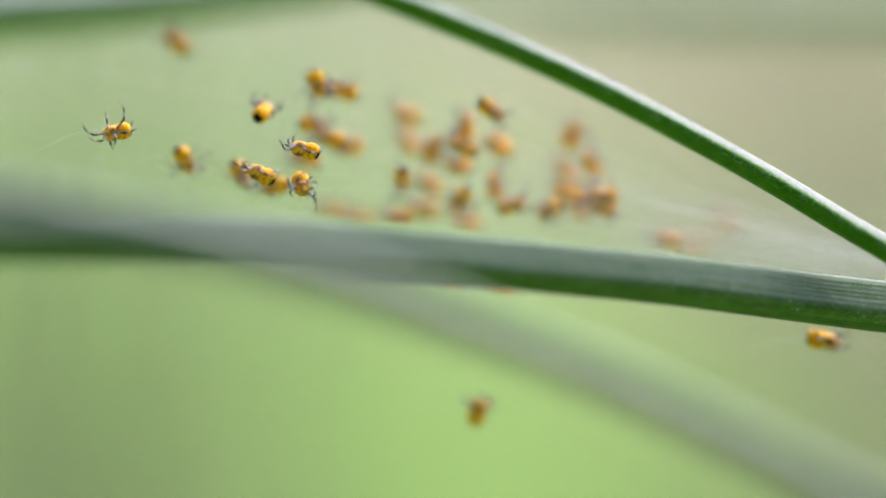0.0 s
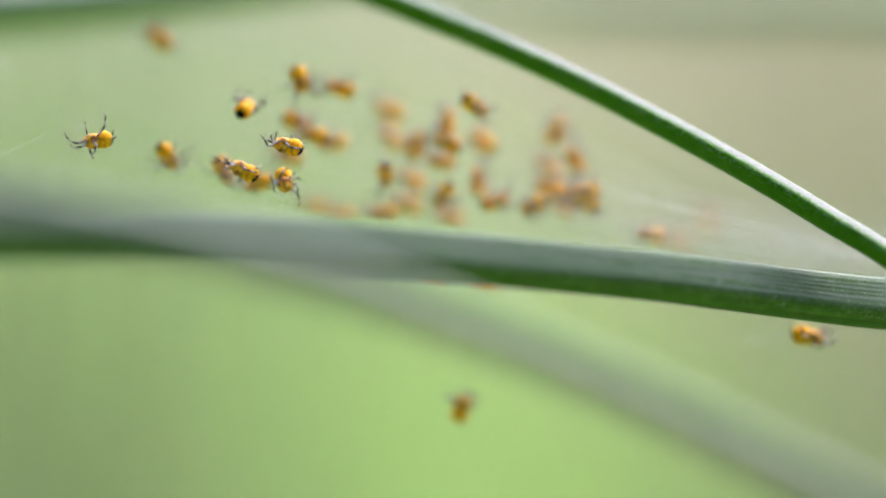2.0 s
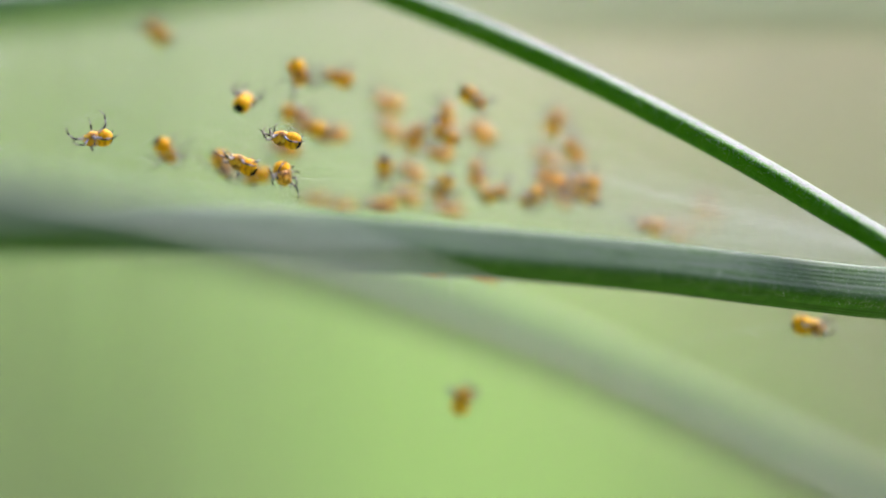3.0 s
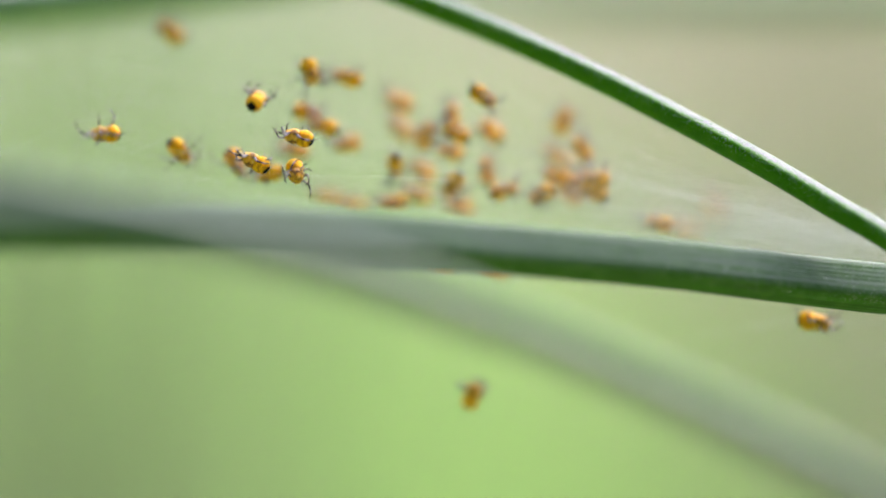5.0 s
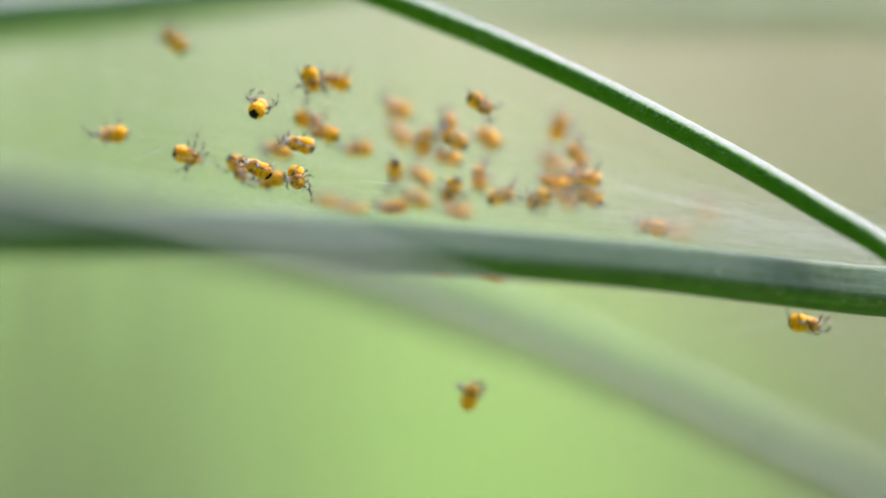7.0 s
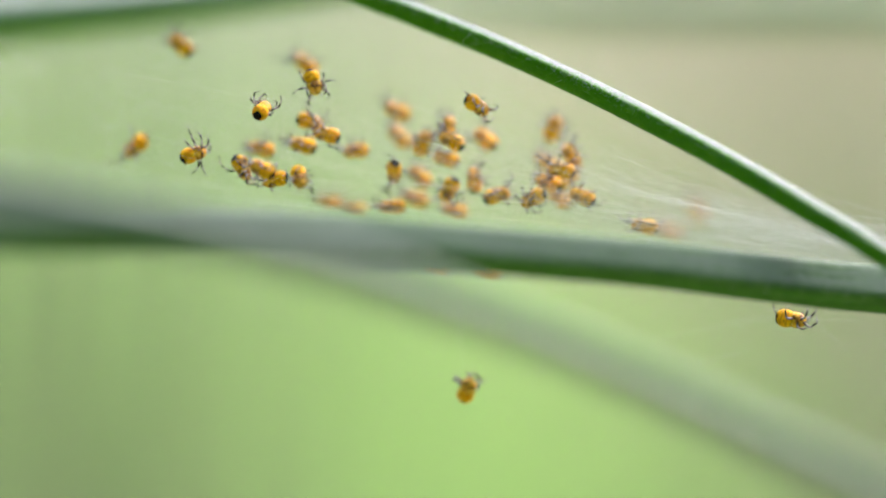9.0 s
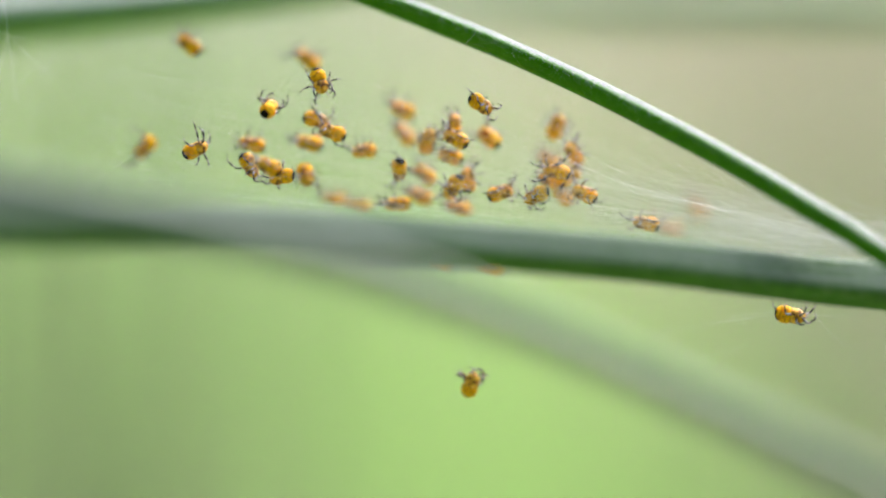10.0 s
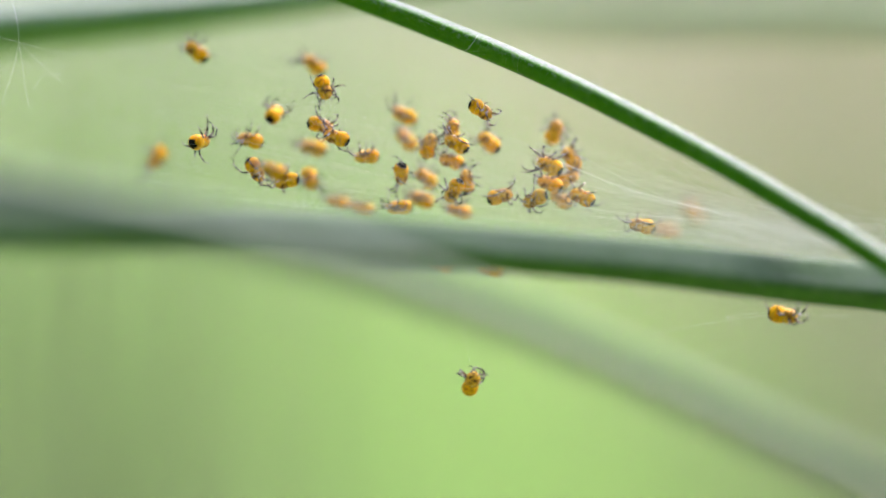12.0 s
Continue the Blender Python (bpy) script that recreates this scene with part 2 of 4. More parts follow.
def tube(bm, line, sides, profile=None, cap=True, up=(0, 0, 1)):
    """A tube along rows of x, y, z, radius. profile(angle, share) scales the radius."""
    uv = bm.loops.layers.uv.verify()
    rings, run, last = [], 0.0, None
    n = len(line)
    for i, row in enumerate(line):
        c = Vector(row[:3])
        d = Vector(line[min(i + 1, n - 1)][:3]) - Vector(line[max(i - 1, 0)][:3])
        d.normalize()
        side = d.cross(Vector(up))
        if side.length < 1e-3:
            side = d.cross(Vector((0, 1, 0)))
        side.normalize()
        top = side.cross(d)
        run += (c - last).length if last is not None else 0
        last = c
        ring = []
        for k in range(sides):
            a = 2 * math.pi * k / sides
            r = row[3] * (profile(a, i / (n - 1)) if profile else 1)
            ring.append(bm.verts.new(c + side * (r * math.cos(a)) + top * (r * math.sin(a))))
        rings.append((ring, run))
    for (r0, v0), (r1, v1) in zip(rings, rings[1:]):
        for k in range(sides):
            j = (k + 1) % sides
            face = bm.faces.new((r0[k], r0[j], r1[j], r1[k]))
            for loop, w in zip(face.loops, ((k, v0), (k + 1, v0), (k + 1, v1), (k, v1))):
                loop[uv].uv = (w[0] / sides, w[1] * 100)
    if cap:
        bm.faces.new(rings[0][0][::-1])
        bm.faces.new(rings[-1][0])


# ---------------------------------------------------------------- ground
def ground():
    bm = bmesh.new()
    rng = random.Random(3)
    xs = [-400, -60, -12, -4] + [-2 + 0.1 * i for i in range(41)] + [4, 12, 60, 400]
    ys = [-400, -60, -12, -4] + [-2 + 0.1 * i for i in range(61)] + [6, 12, 60, 400]
    grid = [[bm.verts.new((x, y, 0.012 * noise.noise((x * 3, y * 3, 0)) if abs(x) < 3 and -3 < y < 5 else 0)) for x in xs] for y in ys]
    for j in range(len(ys) - 1):
        for i in range(len(xs) - 1):
            bm.faces.new((grid[j][i], grid[j][i + 1], grid[j + 1][i + 1], grid[j + 1][i]))
    ob = new("ground", mesh_of("ground", bm, GROUND))
    return tagged(ob, "mossy green soil and short turf", "ground", kind="structure")


ground()


def grass(name, label, material, count, seed, spot, tall, lean=0.25, wide=0.004, ragged=-0.45):
    """A crowd of curved blades; spot(rng) gives the root, tall(rng, x, y) the length."""
    rng = random.Random(seed)
    bm = bmesh.new()
    for _ in range(count):
        x, y = spot(rng)
        while noise.noise((x * 9, y * 5, seed)) < ragged:
            x, y = spot(rng)
        x, y = x + rng.gauss(0, 0.012), y + rng.gauss(0, 0.03)
        h = tall(rng, x, y)
        turn = rng.uniform(0, 2 * math.pi)
        dx, dy = math.cos(turn), math.sin(turn)
        bend = h * rng.uniform(0.05, lean)
        w = wide * rng.uniform(0.6, 1.2)
        rows = []
        for k in range(4):
            u = k / 3
            c = Vector((x + dx * bend * u * u, y + dy * bend * u * u, h * u * (1 - 0.1 * u)))
            s = Vector((-dy, dx, 0)) * w * (1 - u) * 0.5
            rows.append((bm.verts.new(c - s), bm.verts.new(c + s)) if k < 3 else (bm.verts.new(c),))
        for k in range(2):
            bm.faces.new((rows[k][0], rows[k][1], rows[k + 1][1], rows[k + 1][0]))
        bm.faces.new((rows[2][0], rows[2][1], rows[3][0]))
    ob = new(name, mesh_of(name, bm, material))
    return tagged(ob, label, "grass", kind="stuff")


grass("fresh_grass", "tall fresh yellow-green grass growing in the ground", FRESH, 8000, 1,
      lambda r: (r.uniform(-0.30, 0.12), r.uniform(0.60, 1.0)),
      lambda r, x, y: r.uniform(0.75, 1.0) * (0.285 - 0.35 * max(0, x + 0.03) - 1.8 * max(0, x - 0.03)))
grass("dry_grass", "withered straw-coloured grass standing on dry ground", STRAW, 9000, 2,
      lambda r: (r.uniform(-0.01, 0.6), r.uniform(1.2, 2.7)),
      lambda r, x, y: r.uniform(0.12, 0.30))
grass("dry_grass", "short withered grass standing in front of taller straw", STRAW, 3000, 8,
      lambda r: (r.uniform(0.03, 0.25), r.uniform(0.95, 1.25)),
      lambda r, x, y: r.uniform(0.12, 0.22))
grass("pale_grass", "pale grey-green grass standing beside withered grass", PALE, 9000, 6,
      lambda r: (r.uniform(-0.6, 0.03), r.uniform(1.2, 2.7)),
      lambda r, x, y: r.uniform(0.12, 0.30))
grass("dull_grass", "dull green grass standing before the fresh grass", DULL, 3200, 4,
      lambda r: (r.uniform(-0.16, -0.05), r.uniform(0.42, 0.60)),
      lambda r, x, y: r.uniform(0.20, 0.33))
grass("dull_grass", "dull green grass standing close behind the web", DULL, 720, 7,
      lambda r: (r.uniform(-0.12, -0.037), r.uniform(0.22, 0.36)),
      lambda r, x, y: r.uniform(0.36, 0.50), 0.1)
grass("dull_grass", "dull green grass standing beside dry turf", DULL, 75, 5,
      lambda r: (r.uniform(0.06, 0.10), r.uniform(0.75, 0.95)),
      lambda r, x, y: r.uniform(0.3, 0.42))
grass("dull_grass", "dull green grass standing beside the web", DULL, 220, 10,
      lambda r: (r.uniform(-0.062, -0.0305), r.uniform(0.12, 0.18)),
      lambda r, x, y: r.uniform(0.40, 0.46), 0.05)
grass("dull_grass", "few dull green blades of grass behind the web", DULL, 42, 9,
      lambda r: (r.uniform(-0.004, 0.026), r.uniform(0.45, 0.60)),
      lambda r, x, y: r.uniform(0.295, 0.335))


def hedge():
    """A plain dark hedge with an uneven face, unseen: added on the side of the lens to close the place and block low
    sky light.
    """
    bm = bmesh.new()
    rows = []
    for i in range(91):
        a = radians(-172 + 164 * i / 90)
        row = []
        for k in range(31):
            u = k / 30
            r, z = (1.6, 1.5 * u / 0.4) if u < 0.4 else ((1.6 + (u - 0.4) / 0.2 * 0.5, 1.5) if u < 0.6 else (2.1, 1.5 * (1 - u) / 0.4))
            d = 0.16 * noise.noise((3 * r * math.cos(a), 3 * r * math.sin(a), 3 * z)) + 0.07 * noise.noise((11 * math.cos(a), 11 * math.sin(a), 7 * z + u))
            row.append(bm.verts.new(((r + d) * math.cos(a), (r + d) * math.sin(a), max(0, z + (d if z > 0.2 else 0)))))
        rows.append(row)
    for r0, r1 in zip(rows, rows[1:]):
        for k in range(30):
            bm.faces.new((r0[k], r1[k], r1[k + 1], r0[k + 1]))
    bm.faces.new(rows[0])
    bm.faces.new(rows[-1][::-1])
    ob = new("backdrop_hedge", mesh_of("backdrop_hedge", bm, SKY_BLOCK))
    return tagged(ob, "unseen dark green hedge added to block low sky", "hedge", kind="structure")


hedge()


# ---------------------------------------------------------------- leaves of the sedge
def blade(name, rows, faces, ribs, parent, label="", material=LEAF, edge=11):
    """A leaf of angular section: faces are (way in degrees, distance); 0 looks to -y, 90 up."""
    bm = bmesh.new()

    def profile(a, share):
        total = 0.0
        for way, far in faces:
            total += max(0.0, math.cos(a - radians(way)) / far) ** edge
        return total ** (-1 / edge) * (1 + 0.010 * math.cos(ribs * a))
    tube(bm, smooth_path(rows, 14), 96, profile)
    return part(name, bm, material, parent, label)


NARROW = ((84, 0.84), (-10, 0.92), (-65, 0.95), (125, 0.95), (185, 0.95), (240, 0.95))
BROAD = ((104, 0.88), (36, 0.80), (-52, 0.85), (120, 0.95), (180, 0.95), (235, 0.95))
ROUND = ((92, 0.74), (30, 0.83), (-14, 0.92), (-62, 0.95), (120, 0.95), (180, 0.95), (235, 0.95))

FLAT = ((88, 0.60), (30, 0.80), (-20, 0.92), (-65, 0.95), (125, 0.95), (185, 0.95), (240, 0.95))


def sedge(name, label):
    return tagged(new(name), label, "sedge plant")


plant = sedge("sedge_plant", "green sedge with narrow waxy arching leaves")
plant.location = (0, 0, 0)
blade("leaf", [
    (-0.0115, 0.0194, 0.4126, 0.00075),
    (-0.0070, 0.0168, 0.4116, 0.00075),
    (-0.0025, 0.0140, 0.4104, 0.00074),
    (0.0005, 0.0122, 0.4095, 0.00074),
    (0.0034, 0.0104, 0.4086, 0.00074),
    (0.0063, 0.0085, 0.4076, 0.00073),
    (0.0092, 0.0067, 0.4065, 0.00073),
    (0.0121, 0.0048, 0.4053, 0.00073),
    (0.0149, 0.0029, 0.4041, 0.00072),
    (0.0177, 0.0010, 0.4028, 0.00072),
    (0.0205, -0.0009, 0.4014, 0.00072),
    (0.0224, -0.0023, 0.4005, 0.00071),
    (0.0249, -0.0040, 0.3991, 0.00071),
    (0.0312, -0.0072, 0.3956, 0.0007), (0.0345, -0.0050, 0.3880, 0.0009)], NARROW, 40, plant, "slender dark green leaf, highlight painted along its top", edge=5)
blade("leaf", [
    (-0.0278, -0.0219, 0.4057, 0.00140),
    (-0.0212, -0.0188, 0.4047, 0.00139),
    (-0.0133, -0.0150, 0.4038, 0.00138),
    (-0.0079, -0.0125, 0.4030, 0.00140),
    (-0.0023, -0.0101, 0.4020, 0.00139),
    (0.0018, -0.0082, 0.4012, 0.00138),
    (0.0061, -0.0064, 0.4004, 0.00137),
    (0.0118, -0.0040, 0.3993, 0.00136),
    (0.0176, -0.0015, 0.3980, 0.00137),
    (0.0220, 0.0002, 0.3971, 0.00141),
    (0.0253, 0.0018, 0.3964, 0.00142),
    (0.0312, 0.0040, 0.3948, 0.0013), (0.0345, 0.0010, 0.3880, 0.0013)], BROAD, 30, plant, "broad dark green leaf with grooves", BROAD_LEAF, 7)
bm = bmesh.new()
tube(bm, smooth_path([(0.055, 0.03, 0.0, 0.004), (0.049, 0.016, 0.2, 0.004), (0.0362, -0.001, 0.375, 0.0042), (0.0345, -0.002, 0.392, 0.0032)], 16), 24)
part("stem", bm, LEAF, plant)

def speck(x, y, z, size):
    """A pale grain stuck to a leaf."""
    bm = bmesh.new()
    bmesh.ops.create_icosphere(bm, subdivisions=1, radius=size, matrix=Matrix.Translation((x, y, z)))
    part("pale_speck", bm, SILK, plant, "white grain stuck to the leaf")


speck(0.01904, -0.00055, 0.40234, 0.000060)
speck(0.00540, 0.00842, 0.40754, 0.000018)
speck(0.02040, -0.00157, 0.40128, 0.000024)
speck(0.01718, 0.00065, 0.40283, 0.000019)
speck(0.00465, 0.00898, 0.40821, 0.000026)
speck(0.01020, 0.00537, 0.40604, 0.000028)
speck(0.00655, 0.00774, 0.40740, 0.000019)
speck(0.01425, 0.00264, 0.40417, 0.000024)
speck(0.00637, 0.00787, 0.40754, 0.000019)
speck(0.00772, 0.00700, 0.40706, 0.000017)
speck(0.02197, -0.00121, 0.39646, 0.000018)
speck(0.01060, -0.00666, 0.39989, 0.000025)
speck(0.01971, -0.00209, 0.39801, 0.000024)
speck(0.01033, -0.00687, 0.39961, 0.000025)
speck(0.02223, -0.00091, 0.39720, 0.000027)
speck(0.02082, -0.00176, 0.39677, 0.000015)
speck(0.01594, -0.00416, 0.39784, 0.000021)
speck(0.02012, -0.00201, 0.39734, 0.000027)
speck(0.01612, -0.00385, 0.39883, 0.000016)
speck(0.01164, -0.00614, 0.39962, 0.000029)
speck(0.01790, -0.00316, 0.39757, 0.000023)
speck(0.01795, -0.00313, 0.39757, 0.000029)
speck(0.02134, -0.00148, 0.39676, 0.000016)
speck(0.01463, -0.00460, 0.39917, 0.000023)
speck(0.01991, -0.00200, 0.39793, 0.000018)
speck(0.01468, -0.00462, 0.39893, 0.000027)

front = sedge("sedge_plant", "grey-green ageing sedge leaf arching before the web")
blade("leaf", [
    (-0.0350, -0.0392, 0.4135, 0.00116),
    (-0.0274, -0.0395, 0.4123, 0.00116),
    (-0.0199, -0.0397, 0.4107, 0.00116),
    (-0.0122, -0.0400, 0.4093, 0.00112),
    (-0.0050, -0.0403, 0.4075, 0.00104),
    (0.0029, -0.0407, 0.4047, 0.00093),
    (0.0062, -0.0409, 0.4034, 0.00091),
    (0.0118, -0.0413, 0.4009, 0.00086),
    (0.0174, -0.0418, 0.3982, 0.00086),
    (0.0233, -0.0422, 0.3954, 0.00086),
    (0.0335, -0.0430, 0.3904, 0.00086),
    (0.0487, -0.0442, 0.3829, 0.00086),
    (0.16, -0.05, 0.315, 0.0015), (0.24, -0.04, 0.20, 0.0017), (0.29, -0.03, 0.0, 0.002)], ROUND, 30, front, "", WITHERED)
bm = bmesh.new()
tube(bm, smooth_path([(0.292, -0.03, -0.01, 0.004), (0.289, -0.03, 0.02, 0.0034), (0.283, -0.0312, 0.05, 0.0022)], 8), 20)
part("stem", bm, WITHERED, front)
back = sedge("sedge_plant", "green sedge leaf with painted grey highlight behind the web")
blade("leaf", [
    (-0.24, 0.06, 0.0, 0.002), (-0.16, 0.045, 0.2, 0.002), (-0.09, 0.035, 0.34, 0.0018),
    (-0.0442, 0.0413, 0.4034, 0.00200),
    (-0.0346, 0.0415, 0.4042, 0.00200),
    (-0.0275, 0.0415, 0.4049, 0.00189),
    (-0.0169, 0.0417, 0.4057, 0.00157),
    (-0.0062, 0.0418, 0.4067, 0.00115),
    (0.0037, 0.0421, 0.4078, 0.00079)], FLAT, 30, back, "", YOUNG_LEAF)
bm = bmesh.new()
tube(bm, smooth_path([(-0.243, 0.061, -0.01, 0.004), (-0.239, 0.06, 0.02, 0.0034), (-0.229, 0.058, 0.06, 0.0024)], 8), 20)
part("stem", bm, YOUNG_LEAF, back)

far = sedge("sedge_plant", "pale green sedge leaf, far behind the web")
blade("leaf", [
    (-0.0080, 0.0846, 0.4015, 0.00036),
    (-0.0008, 0.0843, 0.3996, 0.00088),
    (0.0059, 0.0841, 0.3984, 0.00134),
    (0.0148, 0.0840, 0.3979, 0.00151),
    (0.0236, 0.0840, 0.3980, 0.00151),
    (0.0326, 0.0839, 0.3976, 0.00151),
    (0.0432, 0.0837, 0.3961, 0.00151),
    (0.0610, 0.0830, 0.3915, 0.00160),
    (0.25, 0.13, 0.30, 0.002), (0.31, 0.14, 0.0, 0.002)], ROUND, 30, far, "", PALE_LEAF)
bm = bmesh.new()
tube(bm, smooth_path([(0.312, 0.14, -0.01, 0.004), (0.310, 0.14, 0.02, 0.0034), (0.305, 0.139, 0.06, 0.0024)], 8), 20)
part("stem", bm, PALE_LEAF, far)


# ---------------------------------------------------------------- spiderlings
LEAN = pose(0, 0, 0, -12)


def stance(x, y, z, heading, rise, roll):
    """A body at x, y, z; heading turns it in the web's plane (0 to +x, 90 up), rise lifts the head out of it, roll shows back (0) or belly (180)."""
    h, e, r = radians(heading), radians(rise), radians(roll)
    fwd = Vector((math.cos(e) * math.cos(h), -math.sin(e), math.cos(e) * math.sin(h)))
    out = Vector((0, -1, 0))
    out = (out - fwd * out.dot(fwd)).normalized()
    top = out * math.cos(r) + fwd.cross(out) * math.sin(r)
    m = Matrix((fwd, top.cross(fwd), top)).transposed().to_4x4()
    return Matrix.Translation((x, y, z)) @ LEAN @ m


MM = 0.001


def blob(centre, radii, rings=14, segs=20, shape=None):
    bm = bmesh.new()
    bmesh.ops.create_uvsphere(bm, u_segments=segs, v_segments=rings, radius=1)
    for v in bm.verts:
        c = v.co.copy()
        s = shape(c) if shape else 1
        v.co = Vector((centre[0] + c.x * radii[0], centre[1] + c.y * radii[1] * s, centre[2] + c.z * radii[2] * s)) * MM
    return bm


def egg(c):
    """Fuller behind, narrower in front, faintly creased."""
    return (1 - 0.10 * c.x) * (1 + 0.012 * math.cos(14 * c.x))


def saddle(c):
    return 1 - 0.12 * max(0, c.x) ** 2


ABDOMEN = ((-0.28, 0, 0.04), (0.50, 0.43, 0.42))


def abdomen_mesh():
    return mesh_of("abdomen", blob(*ABDOMEN, 18, 28, egg), YELLOW)


def patch_mesh():
    """The black patch on the rear of the back: a thin shell that follows the skin, notched in front."""
    bm = bmesh.new()
    axis = Vector((-math.cos(radians(20)), 0, math.sin(radians(20))))
    along, across = Vector((math.sin(radians(20)), 0, math.cos(radians(20)))), Vector((0, 1, 0))
    (ox, oy, oz), (rx, ry, rz) = ABDOMEN
    rows = []
    for i in range(8):
        row = []
        for k in range(28):
            a = 2 * math.pi * k / 28
            reach = 38 + 6 * math.cos(2 * a) - 9 * max(0, math.cos(a)) ** 8 + 4 * math.cos(5 * a + 1) + 2.5 * math.cos(9 * a)
            th = radians(reach * (i + 0.02) / 7)
            c = axis * math.cos(th) + (along * math.cos(a) + across * math.sin(a)) * math.sin(th)
            s = egg(c) * 1.02
            row.append(bm.verts.new(Vector((ox + c.x * rx * 1.02, oy + c.y * ry * s, oz + c.z * rz * s)) * MM))
        rows.append(row)
    bm.faces.new(rows[0])
    for r0, r1 in zip(rows, rows[1:]):
        for k in range(28):
            j = (k + 1) % 28
            bm.faces.new((r0[k], r0[j], r1[j], r1[k]))
    return mesh_of("rear_patch", bm, BLACK)


def body_mesh():
    return mesh_of("head", blob((0.19, 0, -0.01), (0.48, 0.40, 0.37), 14, 22, saddle), CARAPACE)


def leg_mesh(chord, length):
    """Femur, shin and foot, bent in the plane of x and z, from the hip at the origin to a foot at chord on x."""
    bones = (0.40 * length, 0.32 * length, 0.28 * length)

    def ends(bend):
        way, x, z, out = 0.0, 0.0, 0.0, [(0.0, 0.0)]
        for bone, turn in zip(bones, (1.0, 0.85, 0.0)):
            x, z = x + bone * math.cos(way), z + bone * math.sin(way)
            out.append((x, z))
            way -= turn * bend
        return out
    low, high = 0.0, 1.72
    for _ in range(30):
        mid = (low + high) / 2
        low, high = (mid, high) if math.hypot(*ends(mid)[-1]) > chord else (low, mid)
    joints = ends(low)
    turn = -math.atan2(joints[-1][1], joints[-1][0])
    joints = [(x * math.cos(turn) - z * math.sin(turn), x * math.sin(turn) + z * math.cos(turn)) for x, z in joints]
    thick = ((0.044, 0.060, 0.050), (0.050, 0.044, 0.037), (0.034, 0.027, 0.013))
    row = []
    for (x0, z0), (x1, z1), radii in zip(joints, joints[1:], thick):
        for u, r in zip((0.12, 0.5, 0.86), radii):
            row.append((x0 + (x1 - x0) * u, 0, z0 + (z1 - z0) * u, r))
    row = [(0, 0, 0, 0.04)] + row + [(*joints[-1][:1], 0, joints[-1][1], 0.008)]
    bm = bmesh.new()
    tube(bm, [tuple(v * MM for v in p) for p in smooth_path(row, 2)], 8, up=(0, 1, 0))
    return mesh_of("leg", bm, LEG)


LENGTHS = (1.78, 1.62, 1.18, 1.62)
HIPS = ((0.40, 0.20), (0.31, 0.27), (0.20, 0.28), (0.08, 0.24))
REST = ((0.90, 0.34), (0.60, 0.58), (-0.05, 0.55), (-0.55, 0.42))
M_ABDOMEN, M_PATCH, M_BODY = abdomen_mesh(), patch_mesh(), body_mesh()
M_EYE = mesh_of("eye", blob((0, 0, 0), (0.024, 0.024, 0.024), 6, 8), EYE)
M_JAW = mesh_of("jaw", blob((0, 0, 0), (0.075, 0.06, 0.12), 8, 10), CARAPACE)
bm = bmesh.new()
tube(bm, [(0, 0, 0, 0.035 * MM), (0.14 * MM, 0, 0.03 * MM, 0.032 * MM), (0.26 * MM, 0, -0.05 * MM, 0.03 * MM), (0.34 * MM, 0, -0.16 * MM, 0.014 * MM)], 7, up=(0, 1, 0))
M_PALP = mesh_of("feeler", bm, LEG)
luck = random.Random(11)
GAIT = {}


def leg_pose(hip, base, side, swing=0.0, lift=0.0):
    """A leg at its hip; swing turns it forwards, lift raises it."""
    return Matrix.Translation(hip) @ pose(0, 0, 0, -side * lift, 0, side * swing) @ base


